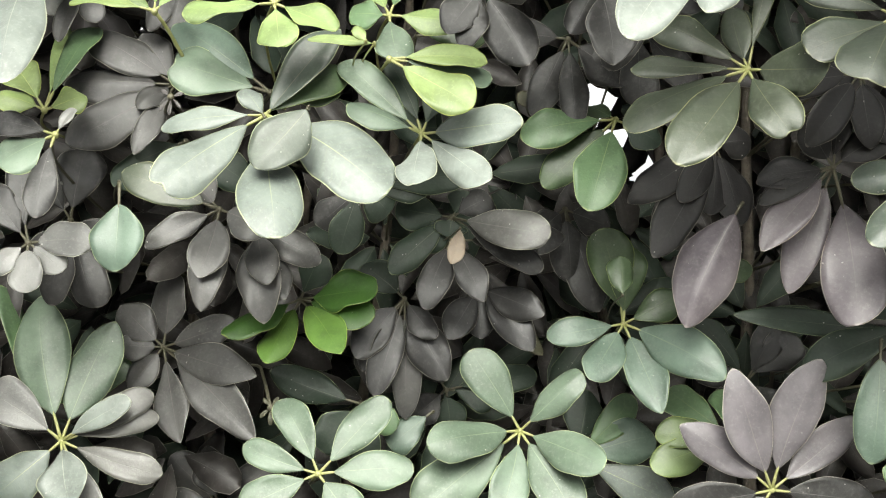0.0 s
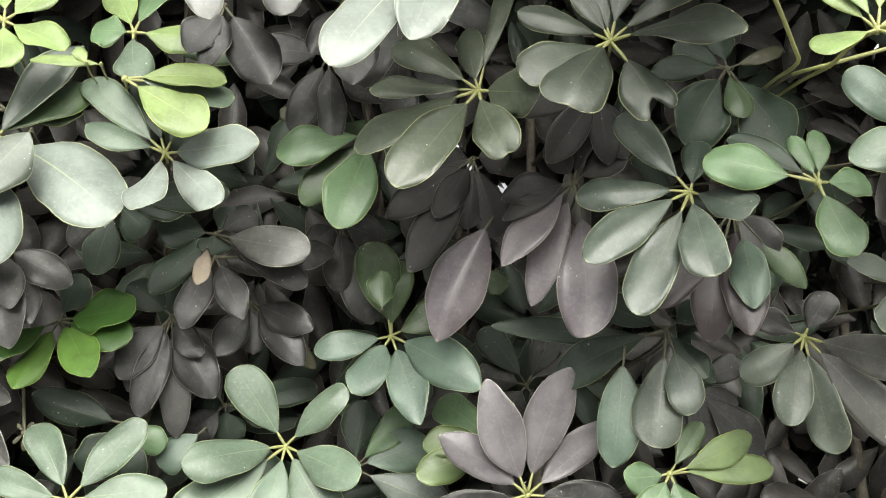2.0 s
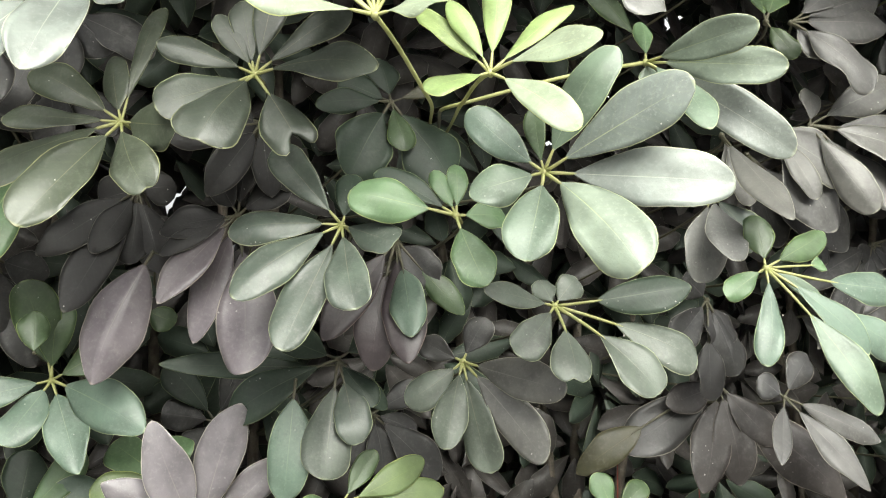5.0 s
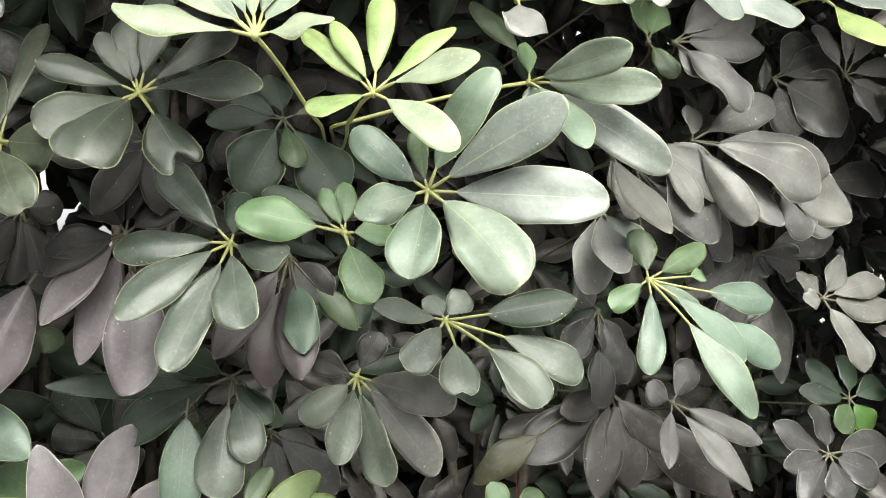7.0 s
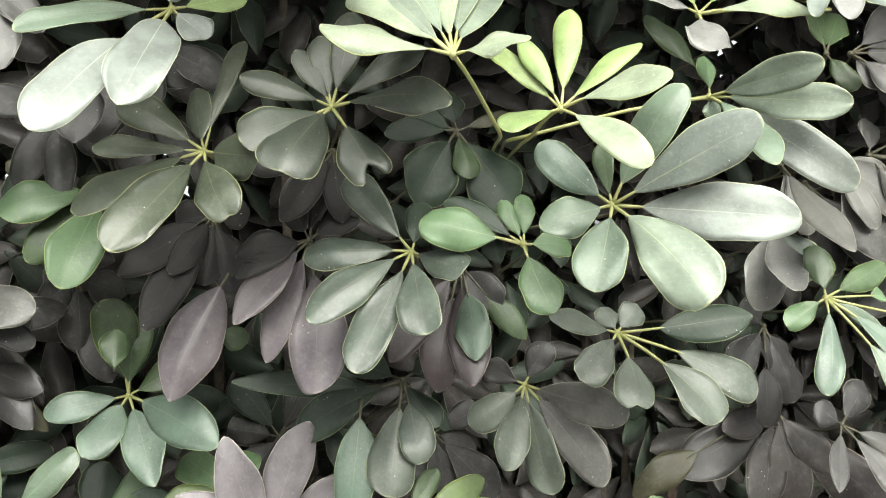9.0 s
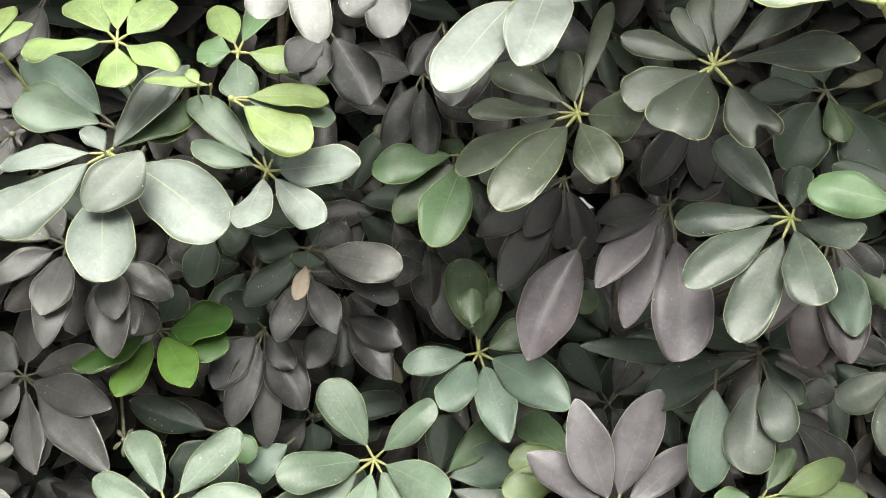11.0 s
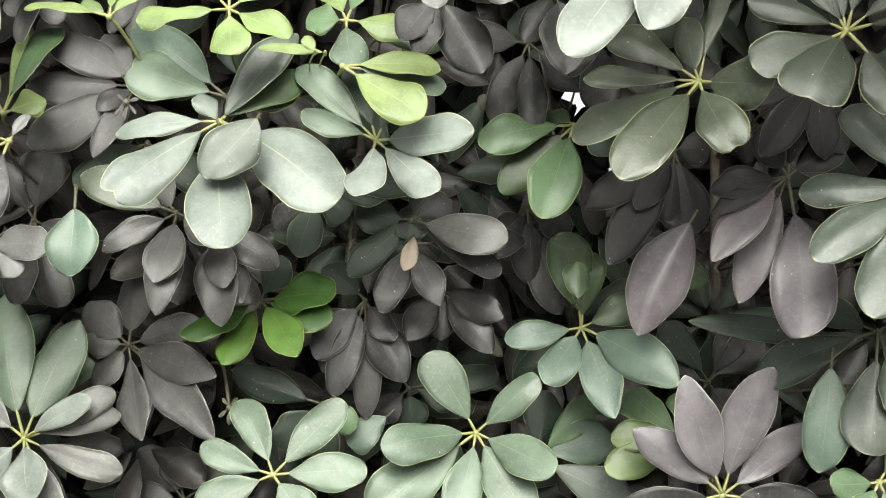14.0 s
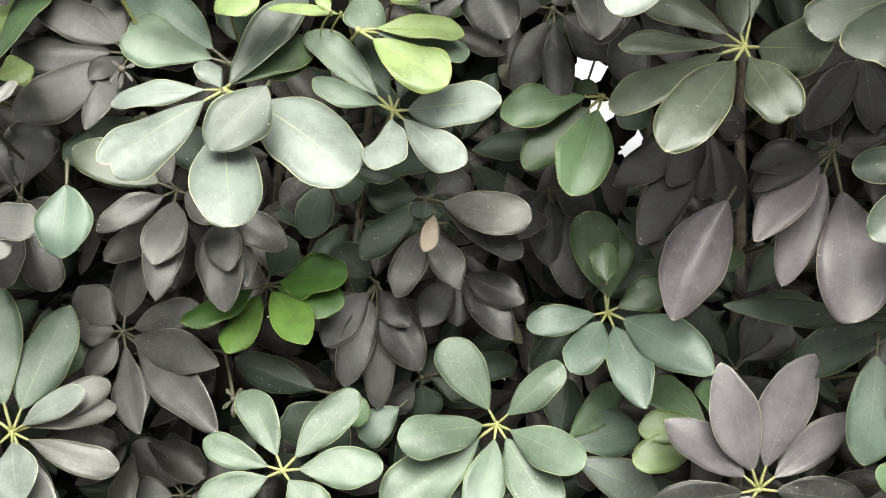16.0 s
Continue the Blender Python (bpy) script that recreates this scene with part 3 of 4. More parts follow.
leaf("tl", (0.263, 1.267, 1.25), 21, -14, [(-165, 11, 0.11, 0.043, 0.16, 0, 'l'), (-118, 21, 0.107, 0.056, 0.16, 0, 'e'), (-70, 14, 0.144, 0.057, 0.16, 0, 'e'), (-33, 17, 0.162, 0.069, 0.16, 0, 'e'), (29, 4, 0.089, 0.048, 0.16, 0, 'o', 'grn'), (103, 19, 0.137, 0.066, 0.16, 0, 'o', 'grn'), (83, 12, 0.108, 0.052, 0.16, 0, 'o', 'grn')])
# pp2 lightens this low leaf in colour, where little light reaches it
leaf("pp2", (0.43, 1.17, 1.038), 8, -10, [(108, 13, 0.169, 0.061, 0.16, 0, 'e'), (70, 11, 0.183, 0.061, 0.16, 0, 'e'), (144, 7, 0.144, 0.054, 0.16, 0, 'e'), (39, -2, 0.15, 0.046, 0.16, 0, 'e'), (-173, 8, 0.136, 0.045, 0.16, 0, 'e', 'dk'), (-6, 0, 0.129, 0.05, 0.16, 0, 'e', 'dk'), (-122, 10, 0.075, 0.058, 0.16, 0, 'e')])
# gr2 leaflets: lighter green to make up for shadow
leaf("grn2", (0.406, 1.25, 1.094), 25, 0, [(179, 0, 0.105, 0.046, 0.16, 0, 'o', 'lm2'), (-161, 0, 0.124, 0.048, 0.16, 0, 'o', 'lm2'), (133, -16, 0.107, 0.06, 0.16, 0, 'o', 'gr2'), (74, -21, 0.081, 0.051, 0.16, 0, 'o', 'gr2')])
# bk here puts the shade of the recess into the leaf's colour
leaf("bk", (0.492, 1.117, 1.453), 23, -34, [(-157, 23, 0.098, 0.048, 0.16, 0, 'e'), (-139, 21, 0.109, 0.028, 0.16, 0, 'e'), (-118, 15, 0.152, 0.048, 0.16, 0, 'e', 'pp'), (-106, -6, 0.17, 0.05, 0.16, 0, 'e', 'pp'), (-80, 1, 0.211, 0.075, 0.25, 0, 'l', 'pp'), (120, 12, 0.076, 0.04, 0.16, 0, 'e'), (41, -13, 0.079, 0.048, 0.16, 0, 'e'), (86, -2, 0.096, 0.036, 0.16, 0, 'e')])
leaf("dk", (0.39, 1.151, 1.412), 13, -13, [(-116, -1, 0.178, 0.08, 0.1, 0, 'f', 'pp')])
leaf("grn", (0.385, 1.2, 1.335), 15, 0, [(-30, 0, 0.037, 0.036, 0.05, 0, 'r')])
# recessed leaf, its shade put into the bk tone
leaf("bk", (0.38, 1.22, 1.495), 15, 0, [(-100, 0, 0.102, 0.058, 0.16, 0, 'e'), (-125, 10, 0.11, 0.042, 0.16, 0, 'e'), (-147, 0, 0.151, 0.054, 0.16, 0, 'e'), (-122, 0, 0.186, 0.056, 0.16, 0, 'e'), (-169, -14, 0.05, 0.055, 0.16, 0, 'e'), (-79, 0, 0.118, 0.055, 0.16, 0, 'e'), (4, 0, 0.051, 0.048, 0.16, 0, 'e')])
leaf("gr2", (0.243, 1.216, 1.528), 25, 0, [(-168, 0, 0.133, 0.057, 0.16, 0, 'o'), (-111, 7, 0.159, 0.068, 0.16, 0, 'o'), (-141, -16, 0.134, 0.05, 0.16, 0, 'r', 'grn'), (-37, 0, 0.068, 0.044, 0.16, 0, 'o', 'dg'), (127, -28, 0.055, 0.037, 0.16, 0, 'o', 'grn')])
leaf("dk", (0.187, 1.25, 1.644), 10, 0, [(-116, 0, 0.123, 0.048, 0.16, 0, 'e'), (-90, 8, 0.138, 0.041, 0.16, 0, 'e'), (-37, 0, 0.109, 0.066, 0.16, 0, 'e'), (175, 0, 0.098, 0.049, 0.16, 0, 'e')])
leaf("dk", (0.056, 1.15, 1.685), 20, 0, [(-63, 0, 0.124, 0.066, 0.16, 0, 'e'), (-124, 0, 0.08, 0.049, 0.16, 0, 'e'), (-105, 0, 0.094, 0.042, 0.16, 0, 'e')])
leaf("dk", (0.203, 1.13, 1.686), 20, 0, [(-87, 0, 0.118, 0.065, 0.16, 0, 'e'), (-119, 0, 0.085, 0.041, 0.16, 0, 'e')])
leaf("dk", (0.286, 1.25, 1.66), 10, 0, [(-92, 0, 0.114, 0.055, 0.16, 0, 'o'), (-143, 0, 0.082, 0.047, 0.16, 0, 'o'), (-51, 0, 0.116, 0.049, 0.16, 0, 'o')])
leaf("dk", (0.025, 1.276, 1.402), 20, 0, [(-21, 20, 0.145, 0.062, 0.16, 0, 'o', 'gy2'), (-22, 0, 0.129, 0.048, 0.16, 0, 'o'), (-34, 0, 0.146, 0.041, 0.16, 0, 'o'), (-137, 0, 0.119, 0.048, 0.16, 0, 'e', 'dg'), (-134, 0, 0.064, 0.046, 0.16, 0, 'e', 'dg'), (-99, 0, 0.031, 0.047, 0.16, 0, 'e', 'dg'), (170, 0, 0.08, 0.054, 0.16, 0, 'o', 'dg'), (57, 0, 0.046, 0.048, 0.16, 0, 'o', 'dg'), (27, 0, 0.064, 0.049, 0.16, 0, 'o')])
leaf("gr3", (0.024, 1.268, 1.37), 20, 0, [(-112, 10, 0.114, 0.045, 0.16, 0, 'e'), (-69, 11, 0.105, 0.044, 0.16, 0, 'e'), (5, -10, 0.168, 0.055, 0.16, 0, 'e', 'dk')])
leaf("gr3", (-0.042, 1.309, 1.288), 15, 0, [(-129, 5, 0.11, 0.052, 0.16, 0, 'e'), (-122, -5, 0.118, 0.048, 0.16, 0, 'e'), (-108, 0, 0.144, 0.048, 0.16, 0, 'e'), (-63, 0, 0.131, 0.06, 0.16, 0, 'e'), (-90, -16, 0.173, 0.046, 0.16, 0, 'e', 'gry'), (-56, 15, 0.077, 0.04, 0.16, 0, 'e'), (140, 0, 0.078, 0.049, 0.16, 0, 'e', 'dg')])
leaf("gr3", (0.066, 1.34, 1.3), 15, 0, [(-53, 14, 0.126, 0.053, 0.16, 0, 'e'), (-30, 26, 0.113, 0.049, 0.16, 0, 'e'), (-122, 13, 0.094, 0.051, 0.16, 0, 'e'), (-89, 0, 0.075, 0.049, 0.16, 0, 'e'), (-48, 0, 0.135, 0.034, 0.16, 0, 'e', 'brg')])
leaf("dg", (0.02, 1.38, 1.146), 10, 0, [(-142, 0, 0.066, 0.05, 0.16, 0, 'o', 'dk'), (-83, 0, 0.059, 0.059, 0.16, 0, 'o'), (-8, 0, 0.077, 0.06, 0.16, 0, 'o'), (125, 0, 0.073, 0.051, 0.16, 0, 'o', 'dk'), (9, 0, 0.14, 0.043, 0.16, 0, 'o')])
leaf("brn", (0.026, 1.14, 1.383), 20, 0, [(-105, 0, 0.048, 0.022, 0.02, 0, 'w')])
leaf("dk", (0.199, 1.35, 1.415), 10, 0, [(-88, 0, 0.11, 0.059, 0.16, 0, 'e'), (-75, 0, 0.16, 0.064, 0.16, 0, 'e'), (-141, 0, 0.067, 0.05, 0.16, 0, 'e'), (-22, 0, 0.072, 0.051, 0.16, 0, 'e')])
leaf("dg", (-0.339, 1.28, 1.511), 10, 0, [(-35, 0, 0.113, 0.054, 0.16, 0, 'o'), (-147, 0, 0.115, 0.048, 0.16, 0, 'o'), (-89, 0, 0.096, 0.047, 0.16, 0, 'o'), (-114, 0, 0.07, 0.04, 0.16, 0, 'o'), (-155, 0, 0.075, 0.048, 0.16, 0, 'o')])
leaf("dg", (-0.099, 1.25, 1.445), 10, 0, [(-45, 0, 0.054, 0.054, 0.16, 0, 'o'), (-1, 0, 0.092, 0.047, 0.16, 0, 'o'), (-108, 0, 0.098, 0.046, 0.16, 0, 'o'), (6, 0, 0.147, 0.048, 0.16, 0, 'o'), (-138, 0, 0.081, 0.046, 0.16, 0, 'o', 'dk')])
leaf("brg", (-0.224, 1.24, 1.149), 20, 0, [(-138, 0, 0.018, 0.006, 0.16, 0, 'o'), (-88, 0, 0.023, 0.007, 0.16, 0, 'o'), (-32, 0, 0.018, 0.007, 0.16, 0, 'o'), (53, 0, 0.017, 0.006, 0.16, 0, 'o'), (127, 0, 0.016, 0.006, 0.16, 0, 'o')], pet=(-0.249, 1.33, 1.192))
leaf("brd", (-0.326, 1.14, 1.548), 20, 0, [(-123, 0, 0.022, 0.005, 0.16, 0, 'o'), (-91, 0, 0.025, 0.005, 0.16, 0, 'o'), (-51, 0, 0.02, 0.005, 0.16, 0, 'o'), (17, 0, 0.016, 0.006, 0.16, 0, 'o'), (138, 0, 0.017, 0.005, 0.16, 0, 'o')])
leaf("grn", (0.245, 1.2, 1.293), 20, 0, [(87, 0, 0.055, 0.04, 0.05, 0, 'w')])
leaf("lime", (-0.085, 1.03, 1.59), 30, 0, [(120, 0, 0.026, 0.016, 0.05, 0, 'w')])
leaf("brg", (0.143, 1.27, 1.574), 15, 0, [(-150, 0, 0.028, 0.026, 0.05, 0, 'r')])
# ol2: a darker copy of ol, for a leaf in more shade
leaf("ol2", (0.493, 0.971, 1.603), 27, -11, [(164, 11, 0.11, 0.036, 0.16, 0, 'o'), (119, 11, 0.084, 0.033, 0.16, 0, 'o'), (97, 10, 0.095, 0.032, 0.16, 0, 'o'), (75, 9, 0.133, 0.042, 0.16, 0, 'o'), (36, 5, 0.142, 0.036, 0.16, 0, 'o'), (-24, 30, 0.158, 0.05, 0.16, 0, 'w'), (-68, 5, 0.119, 0.056, 0.3, 0, 'b'), (-118, 19, 0.139, 0.07, 0.16, 0, 't'), (-153, 8, 0.12, 0.054, 0.16, 0, 't')])
leaf("olg", (0.587, 0.979, 1.431), 30, -30, [(-172, 12, 0.131, 0.047, 0.16, 0, 'l'), (-135, 14, 0.156, 0.052, 0.16, 0, 'l'), (-106, 7, 0.175, 0.055, 0.16, 0, 'w'), (-76, 12, 0.131, 0.05, 0.16, 0, 't'), (-34, 21, 0.091, 0.042, 0.16, 0, 't'), (131, 13, 0.13, 0.045, 0.16, 0, 'o'), (81, 3, 0.069, 0.036, 0.16, 0, 'o', 'dg')])
# right-hand leaflets whitened in tone to paint the sky they reflect
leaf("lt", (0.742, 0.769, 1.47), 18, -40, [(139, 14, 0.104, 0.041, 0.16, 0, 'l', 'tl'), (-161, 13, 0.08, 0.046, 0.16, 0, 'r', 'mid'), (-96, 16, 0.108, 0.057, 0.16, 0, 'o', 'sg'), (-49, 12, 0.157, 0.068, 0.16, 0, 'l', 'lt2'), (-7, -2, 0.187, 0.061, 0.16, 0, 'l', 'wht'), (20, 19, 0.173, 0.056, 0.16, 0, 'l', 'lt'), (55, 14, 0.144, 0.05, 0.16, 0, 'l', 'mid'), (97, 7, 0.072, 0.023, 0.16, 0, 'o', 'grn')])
leaf("lit", (0.693, 0.782, 1.573), 37, -33, [(132, 9, 0.117, 0.026, 0.16, 0, 'l', 'lime'), (117, 17, 0.099, 0.024, 0.16, 0, 'o'), (86, 10, 0.135, 0.032, 0.16, 0, 'l'), (47, 1, 0.124, 0.027, 0.16, 0, 'l'), (-9, 24, 0.126, 0.042, 0.22, 0, 'o', 'cream'), (-51, 10, 0.144, 0.037, 0.16, 0, 'l', 'cream'), (-133, 23, 0.086, 0.031, 0.16, 0, 't', 'lit')], pet=(0.7, 0.872, 1.556))
leaf("lit", (0.568, 0.768, 1.622), 47, -22, [(165, 9, 0.138, 0.053, 0.16, 0, 'o', 'cream'), (129, 2, 0.168, 0.048, 0.16, 0, 'o', 'cream'), (122, 5, 0.145, 0.032, 0.16, 0, 'o', 'lt2'), (90, -2, 0.192, 0.031, 0.16, 0, 'o', 'cream'), (109, 0, 0.24, 0.039, 0.16, 0, 'o', 'lt2'), (97, -2, 0.295, 0.042, 0.16, 0, 'o', 'cream'), (87, -4, 0.305, 0.042, 0.16, 0, 'o', 'lt2'), (76, -8, 0.24, 0.048, 0.16, 0, 'o', 'lt2'), (-10, 16, 0.08, 0.045, 0.16, 0, 'w', 'cream')], pet=(0.651, 0.850, 1.560))
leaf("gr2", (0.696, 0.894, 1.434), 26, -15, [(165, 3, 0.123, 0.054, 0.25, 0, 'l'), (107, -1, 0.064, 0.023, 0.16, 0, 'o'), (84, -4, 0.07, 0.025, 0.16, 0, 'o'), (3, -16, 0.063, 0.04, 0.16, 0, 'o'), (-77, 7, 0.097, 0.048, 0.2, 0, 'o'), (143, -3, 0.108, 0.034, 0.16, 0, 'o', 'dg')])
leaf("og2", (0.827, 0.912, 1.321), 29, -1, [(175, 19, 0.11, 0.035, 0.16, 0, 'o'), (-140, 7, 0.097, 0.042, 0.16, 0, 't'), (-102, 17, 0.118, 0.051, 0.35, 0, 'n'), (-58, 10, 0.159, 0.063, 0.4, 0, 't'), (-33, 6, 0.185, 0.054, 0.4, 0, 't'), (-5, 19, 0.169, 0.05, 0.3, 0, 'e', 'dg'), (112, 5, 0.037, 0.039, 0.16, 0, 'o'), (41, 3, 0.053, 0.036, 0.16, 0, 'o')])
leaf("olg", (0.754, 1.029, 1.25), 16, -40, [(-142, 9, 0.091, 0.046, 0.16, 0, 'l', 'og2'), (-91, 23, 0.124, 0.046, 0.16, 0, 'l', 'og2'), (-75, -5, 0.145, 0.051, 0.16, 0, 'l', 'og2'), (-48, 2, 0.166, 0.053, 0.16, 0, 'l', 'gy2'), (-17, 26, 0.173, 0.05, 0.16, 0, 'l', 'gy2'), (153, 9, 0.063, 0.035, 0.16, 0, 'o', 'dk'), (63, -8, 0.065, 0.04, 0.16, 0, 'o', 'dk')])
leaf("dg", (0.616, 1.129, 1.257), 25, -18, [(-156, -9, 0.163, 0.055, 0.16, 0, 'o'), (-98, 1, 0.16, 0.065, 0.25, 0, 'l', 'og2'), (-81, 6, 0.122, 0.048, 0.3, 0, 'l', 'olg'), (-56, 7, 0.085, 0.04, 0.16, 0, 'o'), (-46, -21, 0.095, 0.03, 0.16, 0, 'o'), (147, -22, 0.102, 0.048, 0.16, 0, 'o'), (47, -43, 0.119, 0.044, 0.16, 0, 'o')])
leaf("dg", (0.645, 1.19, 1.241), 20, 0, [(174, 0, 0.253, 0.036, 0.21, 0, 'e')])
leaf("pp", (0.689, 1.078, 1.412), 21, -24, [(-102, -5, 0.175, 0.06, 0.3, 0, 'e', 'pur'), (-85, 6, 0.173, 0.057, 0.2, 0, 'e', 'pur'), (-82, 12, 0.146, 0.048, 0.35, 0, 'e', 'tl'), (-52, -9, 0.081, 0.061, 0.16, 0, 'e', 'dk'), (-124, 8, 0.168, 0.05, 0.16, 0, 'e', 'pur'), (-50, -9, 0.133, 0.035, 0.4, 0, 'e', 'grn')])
# dg stands in for the shade of the leaves above
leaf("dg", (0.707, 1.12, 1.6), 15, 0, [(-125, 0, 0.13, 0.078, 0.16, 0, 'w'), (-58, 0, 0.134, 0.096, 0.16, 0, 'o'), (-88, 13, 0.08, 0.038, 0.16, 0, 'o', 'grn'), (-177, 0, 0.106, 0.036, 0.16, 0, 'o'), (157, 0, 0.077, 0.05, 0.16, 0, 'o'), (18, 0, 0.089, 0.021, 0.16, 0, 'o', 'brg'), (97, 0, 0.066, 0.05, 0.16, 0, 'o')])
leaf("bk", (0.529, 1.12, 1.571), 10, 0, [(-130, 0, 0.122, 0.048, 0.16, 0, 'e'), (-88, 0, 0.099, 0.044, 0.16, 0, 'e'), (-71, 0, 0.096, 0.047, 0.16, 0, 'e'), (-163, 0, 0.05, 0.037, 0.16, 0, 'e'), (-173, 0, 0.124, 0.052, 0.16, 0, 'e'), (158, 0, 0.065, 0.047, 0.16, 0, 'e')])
# wht paints the sky's reflection on these leaflets
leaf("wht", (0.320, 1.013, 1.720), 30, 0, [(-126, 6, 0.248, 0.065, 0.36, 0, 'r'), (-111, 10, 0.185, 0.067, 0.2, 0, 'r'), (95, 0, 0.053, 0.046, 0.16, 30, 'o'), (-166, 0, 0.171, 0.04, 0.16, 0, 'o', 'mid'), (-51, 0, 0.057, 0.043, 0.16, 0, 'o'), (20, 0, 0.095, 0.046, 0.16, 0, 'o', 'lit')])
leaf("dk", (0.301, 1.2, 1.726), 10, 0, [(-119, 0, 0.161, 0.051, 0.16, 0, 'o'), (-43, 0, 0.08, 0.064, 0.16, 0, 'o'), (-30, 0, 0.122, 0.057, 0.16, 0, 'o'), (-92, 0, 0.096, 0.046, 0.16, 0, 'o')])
leaf("pal", (0.028, 1.05, 1.74), 25, 0, [(-79, 0, 0.122, 0.048, 0.16, 0, 'o'), (-119, 0, 0.098, 0.047, 0.16, 0, 'o'), (124, 0, 0.057, 0.04, 0.16, 0, 'o')])
leaf("gry", (0.117, 1.1, 1.767), 20, 0, [(-84, 0, 0.124, 0.056, 0.16, 0, 'o'), (-110, 0, 0.099, 0.047, 0.16, 0, 'o'), (-47, 0, 0.094, 0.043, 0.16, 0, 'o')])
leaf("sg", (1.104, 0.858, 1.351), 25, -21, [(90, -3, 0.077, 0.042, 0.16, 0, 'o', 'grn'), (30, -15, 0.123, 0.036, 0.2, 0, 'o', 'grn'), (-147, 3, 0.07, 0.033, 0.16, 0, 'o', 'gr2'), (-102, 4, 0.135, 0.036, 0.16, 0, 'w', 'tl'), (-31, -14, 0.085, 0.021, 0.16, 0, 'o'), (6, -17, 0.094, 0.021, 0.7, 0, 'o', 'gr2'), (-6, -16, 0.2, 0.048, 0.45, 0, 'l', 'tl'), (-44, -9, 0.164, 0.043, 0.25, 0, 'l', 'tl'), (-31, -14, 0.214, 0.048, 0.5, 0, 'l', 'tl'), (-62, -3, 0.218, 0.045, 0.35, 0, 'l', 'sg')])
leaf("gry", (1.256, 1, 1.151), 25, -5, [(136, 0, 0.048, 0.048, 0.16, 0, 'e', 'gr3'), (-119, 9, 0.114, 0.032, 0.16, 0, 'e'), (-31, 0, 0.162, 0.042, 0.16, 0, 'e'), (-61, 3, 0.172, 0.046, 0.16, 0, 'e'), (43, 0, 0.089, 0.047, 0.16, 0, 'e', 'gr3')])
leaf("gr3", (1.618, 1.02, 1.01), 25, 0, [(145, 0, 0.119, 0.057, 0.16, 0, 'e'), (80, 0, 0.09, 0.061, 0.16, 0, 'e'), (-178, 0, 0.112, 0.049, 0.16, 0, 'e'), (-145, 0, 0.128, 0.063, 0.16, 0, 'e'), (-88, 0, 0.089, 0.081, 0.16, 0, 'e'), (-2, 0, 0.161, 0.068, 0.16, 0, 'e'), (-33, 0, 0.112, 0.067, 0.16, 0, 'e')])
leaf("dg", (1.73, 1.06, 1.086), 25, 0, [(132, 0, 0.105, 0.061, 0.16, 0, 'o'), (164, 0, 0.118, 0.041, 0.16, 0, 'o'), (-138, 0, 0.078, 0.054, 0.16, 0, 'o', 'grn'), (-66, 0, 0.065, 0.059, 0.16, 0, 'o', 'grd'), (10, 0, 0.102, 0.053, 0.16, 0, 'o'), (65, 0, 0.09, 0.053, 0.16, 0, 'o')])
leaf("gy2", (1.604, 1, 1.283), 25, 0, [(125, 0, 0.062, 0.053, 0.16, 0, 'e'), (38, 0, 0.122, 0.044, 0.16, 0, 'e'), (6, 0, 0.174, 0.049, 0.16, 0, 'e'), (-12, 0, 0.171, 0.062, 0.16, 0, 'e'), (-81, 0, 0.139, 0.066, 0.16, 0, 'e'), (175, 0, 0.046, 0.036, 0.16, 0, 'e')])
# lt2 and wht stand in for sky sheen that the twisted blades miss
leaf("mid", (0.923, 0.838, 1.602), 32, -12, [(-39, 52, 0.149, 0.041, 0.16, 52, 'l', 'lt2'), (-40, 31, 0.165, 0.046, 0.16, 43, 'l', 'lt2'), (-44, -1, 0.198, 0.053, 0.16, 37, 'l', 'wht'), (-89, 24, 0.175, 0.042, 0.16, 0, 'o', 'mid'), (-77, -29, 0.025, 0.028, 0.16, 0, 'o'), (76, -7, 0.079, 0.024, 0.16, 0, 'o', 'gr2')], pet=(0.711, 0.928, 1.563))
leaf("gy2", (1.312, 0.98, 1.55), 20, -8, [(21, 0, 0.192, 0.06, 0.16, 0, 'w'), (-25, 4, 0.222, 0.097, 0.16, 0, 'w'), (-12, -2, 0.26, 0.082, 0.16, 0, 'w', 'gry'), (-70, 6, 0.158, 0.053, 0.16, 35, 'o'), (-51, 2, 0.189, 0.065, 0.16, 0, 'w', 'gry'), (76, 0, 0.063, 0.035, 0.16, 0, 'o')])
leaf("gy2", (1.253, 1, 1.551), 20, -8, [(-41, 0, 0.136, 0.085, 0.05, 0, 'w'), (-66, -5, 0.18, 0.088, 0.16, 0, 'o', 'gry'), (-73, 4, 0.129, 0.04, 0.16, 0, 'o')])
leaf("gy2", (1.144, 0.975, 1.535), 41, -13, [(-96, 18, 0.246, 0.05, 0.16, 0, 'e'), (-73, -32, 0.073, 0.042, 0.16, 0, 'o'), (-75, -27, 0.107, 0.043, 0.16, 0, 'o')])
leaf("gy2", (1.528, 1.02, 1.476), 20, -8, [(-17, 0, 0.152, 0.096, 0.05, 0, 'w'), (-42, 0, 0.125, 0.068, 0.16, 0, 'o', 'gry'), (-64, 0, 0.1, 0.069, 0.16, 0, 'o', 'gry')])
leaf("dk", (1.316, 1.12, 1.523), 20, 0, [(-56, 0, 0.142, 0.083, 0.16, 0, 'o'), (-50, 0, 0.226, 0.083, 0.16, 0, 'o', 'gry'), (-67, 0, 0.216, 0.069, 0.16, 0, 'o'), (-90, 0, 0.163, 0.067, 0.16, 0, 'o')])
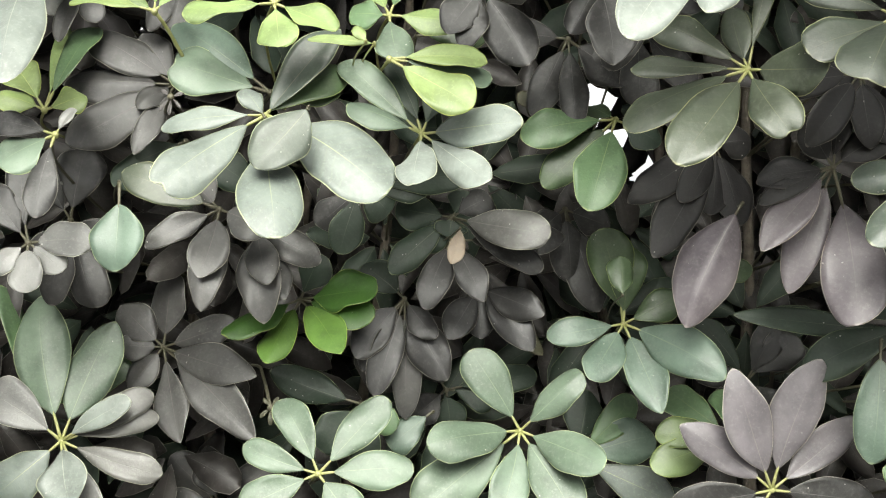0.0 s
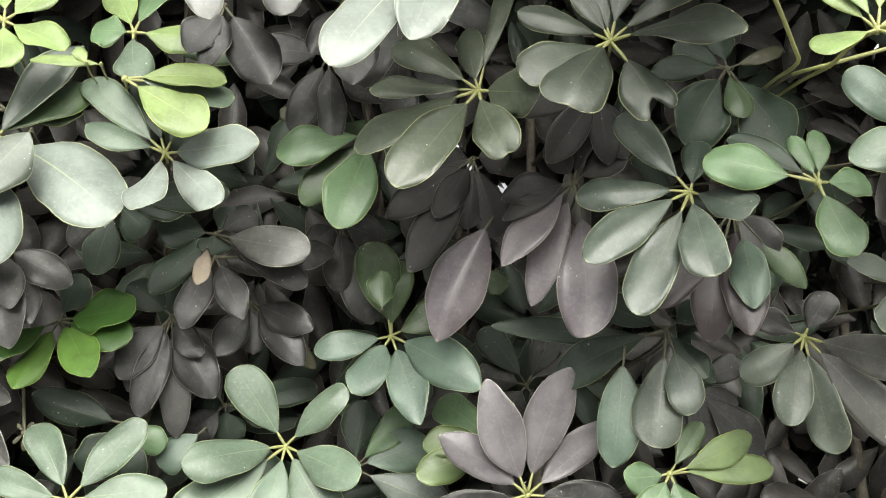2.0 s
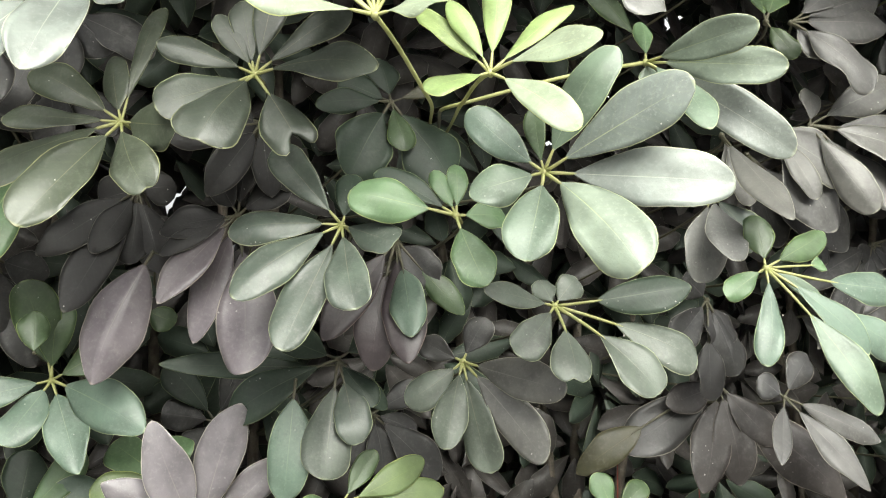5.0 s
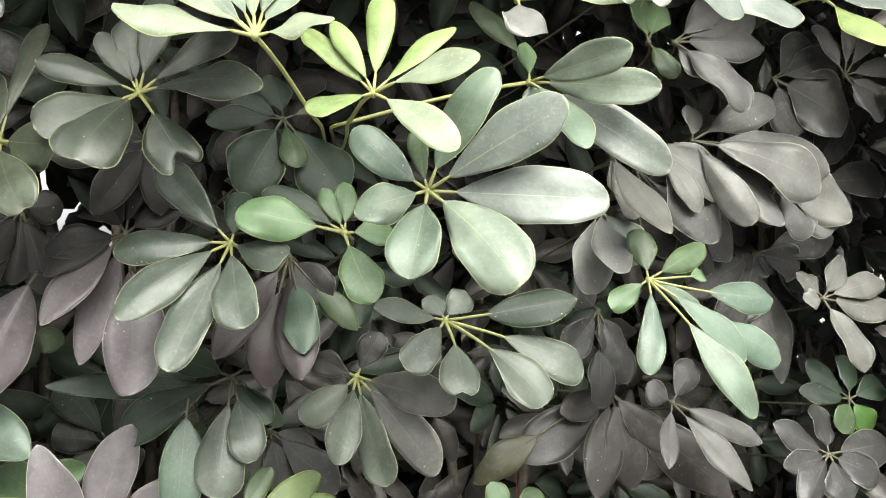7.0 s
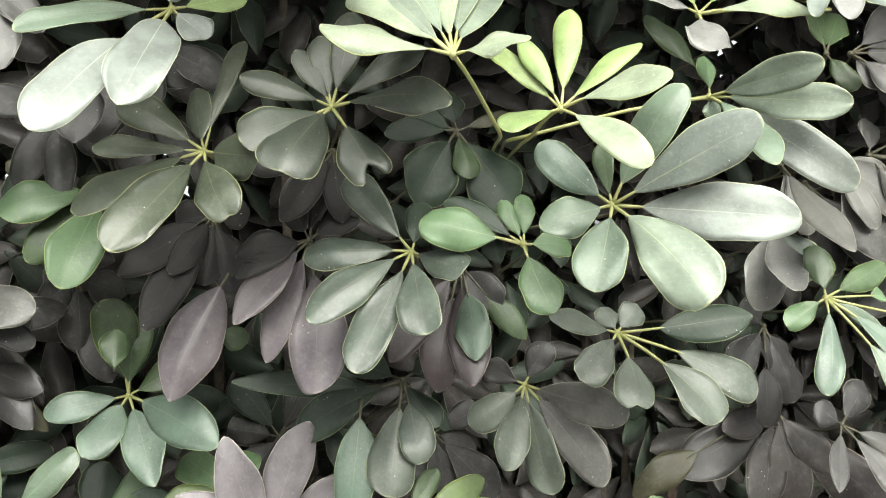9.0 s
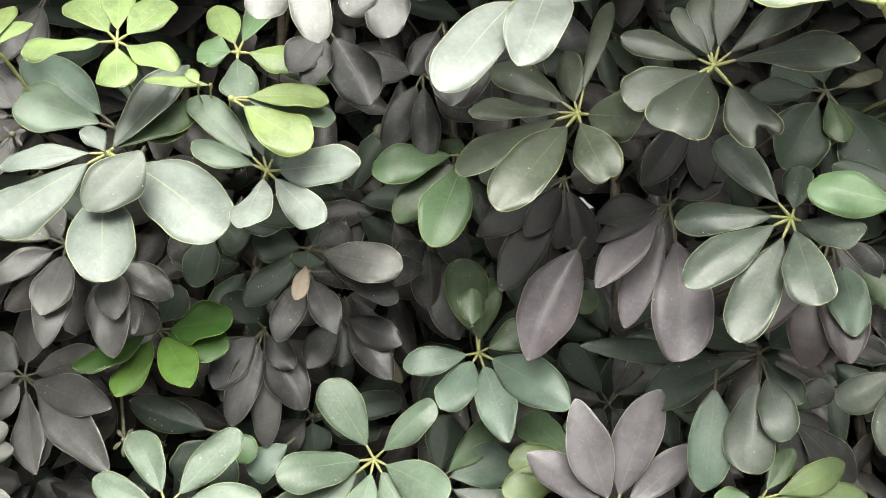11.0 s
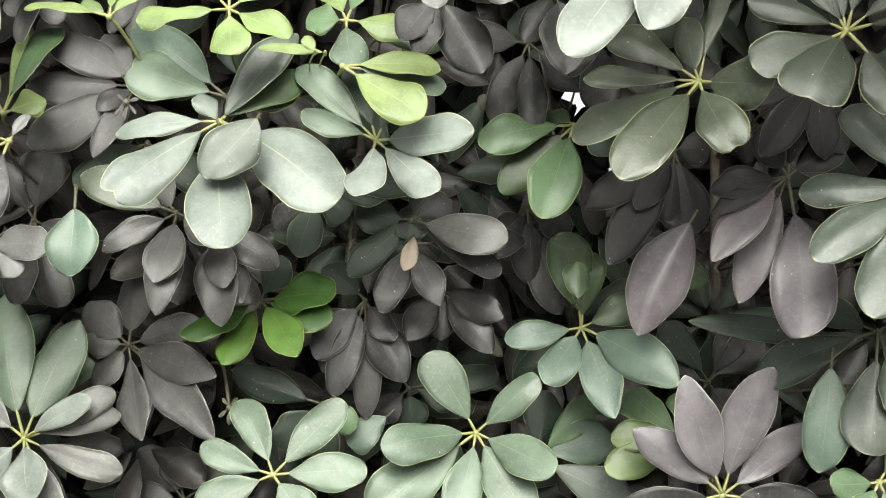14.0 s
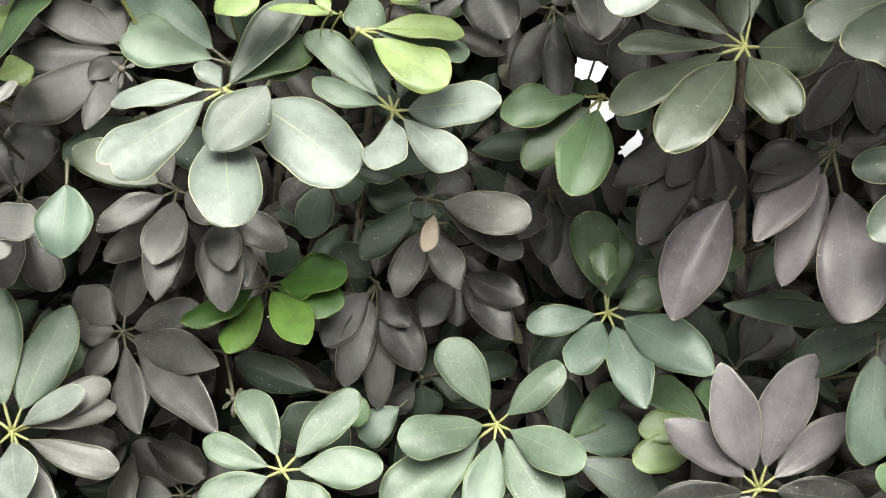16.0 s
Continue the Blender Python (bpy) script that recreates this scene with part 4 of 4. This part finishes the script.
leaf("gy3", (1.305, 1, 1.707), 25, -8, [(-3, 0, 0.17, 0.071, 0.16, 0, 'e'), (-60, 5, 0.157, 0.065, 0.16, 0, 'w', 'gry'), (-57, 0, 0.074, 0.054, 0.16, 0, 'o', 'gry'), (34, 0, 0.144, 0.056, 0.16, 0, 'o'), (18, 0, 0.188, 0.06, 0.16, 0, 'o')])
leaf("grn", (1.211, 0.95, 1.691), 35, 0, [(50, 0, 0.121, 0.053, 0.16, 0, 'o'), (72, 0, 0.106, 0.041, 0.16, 0, 'o'), (-80, 0, 0.073, 0.034, 0.16, 40, 'o')])
leaf("olg", (1.113, 0.969, 1.453), 33, -6, [(-113, -14, 0.134, 0.067, 0.16, 0, 'o', 'pal'), (-107, 17, 0.149, 0.053, 0.16, 0, 'o', 'pal'), (-44, -22, 0.103, 0.067, 0.16, 0, 'o')])
leaf("gry", (1.761, 1.05, 1.68), 20, -10, [(105, 0, 0.112, 0.041, 0.16, 0, 'o'), (69, 0, 0.142, 0.037, 0.16, 0, 'o'), (46, 0, 0.16, 0.038, 0.16, 0, 'o'), (8, 0, 0.124, 0.045, 0.16, 0, 'o'), (-63, 0, 0.107, 0.059, 0.16, 0, 'o'), (-30, 0, 0.108, 0.052, 0.16, 0, 'o')])
leaf("dk", (1.655, 1.12, 1.685), 15, -10, [(36, 0, 0.129, 0.091, 0.16, 0, 'o'), (-37, 0, 0.168, 0.146, 0.16, 0, 'r', 'gy3'), (157, 0, 0.03, 0.072, 0.16, 0, 'o'), (18, 0, 0.155, 0.077, 0.16, 0, 'o'), (-78, 0, 0.116, 0.087, 0.16, 0, 'o')])
leaf("lit", (0.922, 0.85, 1.705), 40, 0, [(7, 0, 0.19, 0.042, 0.16, 0, 'l', 'cream'), (-109, 0, 0.08, 0.059, 0.16, 0, 'w', 'pal'), (38, 0, 0.177, 0.039, 0.16, 0, 'o'), (87, 0, 0.097, 0.035, 0.16, 0, 'o'), (145, 0, 0.082, 0.036, 0.16, 0, 'o', 'pal')], pet=(1.207, 0.94, 1.751))
leaf("lt", (1.134, 0.85, 1.79), 40, 0, [(-79, 3, 0.172, 0.088, 0.16, 0, 'o'), (-43, 2, 0.224, 0.094, 0.16, 0, 'o'), (-116, 0, 0.156, 0.043, 0.16, 0, 'o', 'pal'), (-131, 0, 0.184, 0.029, 0.16, 0, 'o')])
leaf("lime", (1.47, 0.85, 1.745), 40, -10, [(-78, 4, 0.128, 0.067, 0.16, 0, 'o'), (37, 0, 0.141, 0.046, 0.16, 0, 'o', 'lt'), (-3, 0, 0.118, 0.063, 0.16, 0, 'o', 'lt'), (71, 0, 0.102, 0.043, 0.16, 0, 'o')], pet=(1.496, 0.94, 1.76))
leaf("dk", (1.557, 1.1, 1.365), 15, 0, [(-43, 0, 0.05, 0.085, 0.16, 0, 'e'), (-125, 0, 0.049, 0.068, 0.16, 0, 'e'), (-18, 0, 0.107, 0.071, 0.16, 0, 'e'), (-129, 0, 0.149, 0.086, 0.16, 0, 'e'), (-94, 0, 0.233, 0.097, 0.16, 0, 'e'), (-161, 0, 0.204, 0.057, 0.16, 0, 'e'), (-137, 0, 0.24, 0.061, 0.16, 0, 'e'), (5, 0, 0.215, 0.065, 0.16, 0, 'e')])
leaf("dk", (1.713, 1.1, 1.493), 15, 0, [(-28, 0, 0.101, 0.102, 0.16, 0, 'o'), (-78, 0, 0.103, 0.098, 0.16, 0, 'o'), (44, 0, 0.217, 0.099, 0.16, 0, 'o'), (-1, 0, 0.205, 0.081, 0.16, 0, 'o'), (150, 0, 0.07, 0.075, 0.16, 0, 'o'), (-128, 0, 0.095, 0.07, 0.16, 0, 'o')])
# this leaf and the next: shade from above is put into bk and brd
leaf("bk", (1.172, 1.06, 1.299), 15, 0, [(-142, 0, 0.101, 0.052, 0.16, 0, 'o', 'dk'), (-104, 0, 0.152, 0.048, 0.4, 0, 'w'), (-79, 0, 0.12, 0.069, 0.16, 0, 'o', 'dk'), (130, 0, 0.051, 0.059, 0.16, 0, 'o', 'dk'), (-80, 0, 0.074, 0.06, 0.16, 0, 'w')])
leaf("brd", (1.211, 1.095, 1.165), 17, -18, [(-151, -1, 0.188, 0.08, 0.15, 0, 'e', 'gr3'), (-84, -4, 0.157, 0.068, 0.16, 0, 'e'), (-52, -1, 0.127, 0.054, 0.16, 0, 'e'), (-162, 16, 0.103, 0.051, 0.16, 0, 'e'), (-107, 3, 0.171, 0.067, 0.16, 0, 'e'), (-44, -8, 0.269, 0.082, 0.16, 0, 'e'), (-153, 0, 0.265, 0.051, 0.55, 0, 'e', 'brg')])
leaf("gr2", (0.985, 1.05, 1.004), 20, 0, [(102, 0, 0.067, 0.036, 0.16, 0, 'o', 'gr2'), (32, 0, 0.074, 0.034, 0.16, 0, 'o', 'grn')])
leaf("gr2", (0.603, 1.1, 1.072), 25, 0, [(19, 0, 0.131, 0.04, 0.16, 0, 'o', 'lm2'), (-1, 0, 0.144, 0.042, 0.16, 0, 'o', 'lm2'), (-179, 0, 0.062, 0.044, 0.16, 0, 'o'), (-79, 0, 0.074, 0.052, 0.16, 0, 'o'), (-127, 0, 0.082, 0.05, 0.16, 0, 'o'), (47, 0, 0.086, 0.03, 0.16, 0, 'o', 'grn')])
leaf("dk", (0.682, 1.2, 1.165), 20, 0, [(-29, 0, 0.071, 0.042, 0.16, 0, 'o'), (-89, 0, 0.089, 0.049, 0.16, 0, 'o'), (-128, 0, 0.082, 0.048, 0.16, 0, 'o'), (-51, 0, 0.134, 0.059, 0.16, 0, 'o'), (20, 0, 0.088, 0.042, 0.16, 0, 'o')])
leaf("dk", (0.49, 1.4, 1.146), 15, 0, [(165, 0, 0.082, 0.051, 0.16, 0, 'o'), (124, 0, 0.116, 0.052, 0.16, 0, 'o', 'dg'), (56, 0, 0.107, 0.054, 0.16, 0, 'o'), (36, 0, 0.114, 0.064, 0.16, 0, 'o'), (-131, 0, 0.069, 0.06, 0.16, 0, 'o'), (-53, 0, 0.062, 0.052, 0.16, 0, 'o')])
leaf("tl", (0.558, 1.13, 1.236), 12, -10, [(-99, 0, 0.157, 0.06, 0.16, 0, 'e')])
leaf("lime", (-0.342, 1.13, 1.65), 42, 5, [(173, 0, 0.101, 0.025, 0.16, 0, 'l'), (137, 0, 0.048, 0.021, 0.16, 0, 'o', 'lm2'), (87, 0, 0.089, 0.028, 0.16, 0, 'o'), (58, 0, 0.064, 0.027, 0.16, 0, 'o', 'lit')], pet=(-0.319, 1.2, 1.6))
leaf("pal", (-0.473, 1.28, 1.736), 20, 0, [(-127, 0, 0.073, 0.043, 0.16, 0, 'o'), (-103, 0, 0.105, 0.03, 0.16, 0, 'o', 'gry'), (-73, 0, 0.076, 0.034, 0.16, 0, 'o', 'gry')])
leaf("gry", (-0.332, 1.3, 1.759), 20, 0, [(-100, 0, 0.118, 0.042, 0.16, 0, 'e', 'gy3'), (-116, 0, 0.119, 0.038, 0.16, 0, 'e', 'gy3')])
leaf("grn", (-0.024, 1.21, 1.639), 20, 0, [(1, 0, 0.095, 0.043, 0.16, 0, 'o')])
leaf("lit", (-0.209, 1.12, 1.518), 35, 0, [(122, 0, 0.059, 0.029, 0.16, 0, 'w', 'lt')])
leaf("gy3", (-0.329, 1.42, 0.971), 20, 0, [(136, 0, 0.109, 0.063, 0.16, 0, 'e'), (104, 0, 0.094, 0.054, 0.16, 0, 'e', 'dk'), (36, 0, 0.107, 0.062, 0.16, 0, 'e'), (180, 0, 0.091, 0.054, 0.16, 0, 'e'), (-11, 0, 0.08, 0.054, 0.16, 0, 'e')])
leaf("grn", (0.989, 0.93, 1.643), 25, -10, [(120, 0, 0.123, 0.036, 0.16, 0, 'o')])
leaf("mid", (-0.002, 1.32, 1.125), 15, 0, [(-142, 0, 0.081, 0.051, 0.16, 0, 'o', 'tl')])

# ---- inner foliage: the uncountable dark leaves behind, and the hedge past the nearer part ----
# openings through which the bright sky shows: x and z at the thicket's front (y 1.47) and back (y 1.93), radius
GAPS = [(0.268, 1.613, 0.372, 1.695, 0.015), (0.294, 1.596, 0.406, 1.673, 0.014), (0.31, 1.537, 0.428, 1.594, 0.026), (0.353, 1.467, 0.484, 1.503, 0.019), (0.445, 1.51, 0.494, 1.544, 0.011), (0.523, 1.448, 0.596, 1.463, 0.013), (0.542, 1.411, 0.621, 1.414, 0.006)]


def in_gap(p):
    t = (p[1] - 1.47) / 0.46
    return any((p[0] - ax - (bx - ax) * t) ** 2 + (p[2] - az - (bz - az) * t) ** 2 < (r + 0.011) ** 2 for ax, az, bx, bz, r in GAPS)


def on_face(x, y, z):
    """Whether a place lies on the part of the hedge's face that the singly built leaves make up."""
    d = y + 0.1
    return -0.2 - 0.47 * y < x < 0.45 + 1.28 * d and 1.24 - 0.33 * d < z < 1.55 + 0.31 * d


def fill_spots():
    r = random.Random(23)
    for y0, step in ((1.47, 0.14), (1.63, 0.13), (1.78, 0.115), (1.93, 0.105)):
        z = 0.25
        while z < 2.75:
            x = -1.35
            while x < 2.9:
                px, pz, py = x + r.uniform(-0.05, 0.05), z + r.uniform(-0.05, 0.05), y0 + r.uniform(-0.05, 0.05)
                yield px, py, pz
                x += step
            z += step
    for k in range(330):
        yield r.uniform(-0.7, 1.6), r.uniform(2.02, 2.12), r.uniform(0.9, 2.3)
    # unseen leaves past the face; the overhang is placed to shade the top interior
    for k in range(2300):
        px, py, pz = r.uniform(-1.4, 2.9), r.uniform(0.74, 1.42), r.uniform(0.15, 2.8)
        if pz < 1.7 or px < 0.25:
            py = max(py, 0.95)
        # overhang set back at upper left to let light onto the leaves there
        if px < 0.1 and pz > 1.6:
            py = max(py, 1.1)
        if not on_face(px, py, pz):
            yield px, py, pz


def build_inner():
    r = random.Random(31)
    protos = []
    for k in range(10):
        vs, fs, uv, _ = blade(r.uniform(0.11, 0.15), r.uniform(0.045, 0.062), 0.15, r.choice("oe"), r, 5, 2)
        protos.append((np.array(vs), np.array(fs), uv))
    bags = {s: ([], [], [], []) for s in SHRUBS}
    for px, py, pz in fill_spots():
        vs, fs, uv, mi = bags[nearest_shrub(px)]
        up, yaw = radians(r.uniform(0, 40)), radians(r.uniform(-35, 35))
        n = Vector((math.sin(yaw) * math.cos(up), -math.cos(yaw) * math.cos(up), math.sin(up)))
        upv = (Vector((0, 0, 1)) - n * n.z).normalized()
        right = upv.cross(n)
        origin = np.array((px, py, pz)) - np.array(nearest_shrub(px).location)
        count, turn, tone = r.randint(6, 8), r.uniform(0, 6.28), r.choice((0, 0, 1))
        for k in range(count):
            az, el = turn + 2 * math.pi * k / count + r.uniform(-0.15, 0.15), r.uniform(-0.5, 0.15)
            d = (right * math.cos(az) + upv * math.sin(az)) * math.cos(el) + n * math.sin(el)
            z = (n - d * n.dot(d)).normalized()
            if any(in_gap(Vector((px, py, pz)) + d * q) for q in (0.01, 0.04, 0.07, 0.10, 0.13)):
                continue
            m = np.array(Matrix((d, z.cross(d), z)))
            pv, pf, pu = protos[r.randrange(10)]
            base = len(vs)
            vs.extend((pv @ m + origin).tolist())
            fs.extend((pf + base).tolist())
            uv.extend(pu)
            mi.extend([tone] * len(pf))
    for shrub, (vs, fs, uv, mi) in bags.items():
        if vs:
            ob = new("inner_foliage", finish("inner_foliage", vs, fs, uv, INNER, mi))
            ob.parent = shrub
            tagged(ob, "dark inner leaves of the hedge, with unseen overhang placed for shade", kind="stuff")


build_inner()


# ---- a few thin red shoots low in the hedge ----
SHOOT = plain_material("red_shoot", (0.20, 0.04, 0.03), (0.26, 0.07, 0.04), 80, 0.5, 0.0003)
for x, y, z, lean in ((1.097, 1.22, 1.02, 0.008), (1.272, 1.22, 0.99, -0.01)):
    shrub = nearest_shrub(x)
    foot = Vector((x, y, z)) - shrub.location
    pts = bezier(foot + Vector((0, 0.22, -0.45)), foot + Vector((0, 0.02, -0.3)), foot + Vector((0, 0, -0.15)), foot + Vector((lean, 0, 0.03)), 8)
    tv, tf = tube(pts, [0.0022] * 6 + [0.0016, 0.0013, 0.0008], 6)
    shoot = new("shoot", finish("shoot", tv, tf, None, [SHOOT], None))
    shoot.parent = shrub
    tagged(shoot, "thin red young shoot")
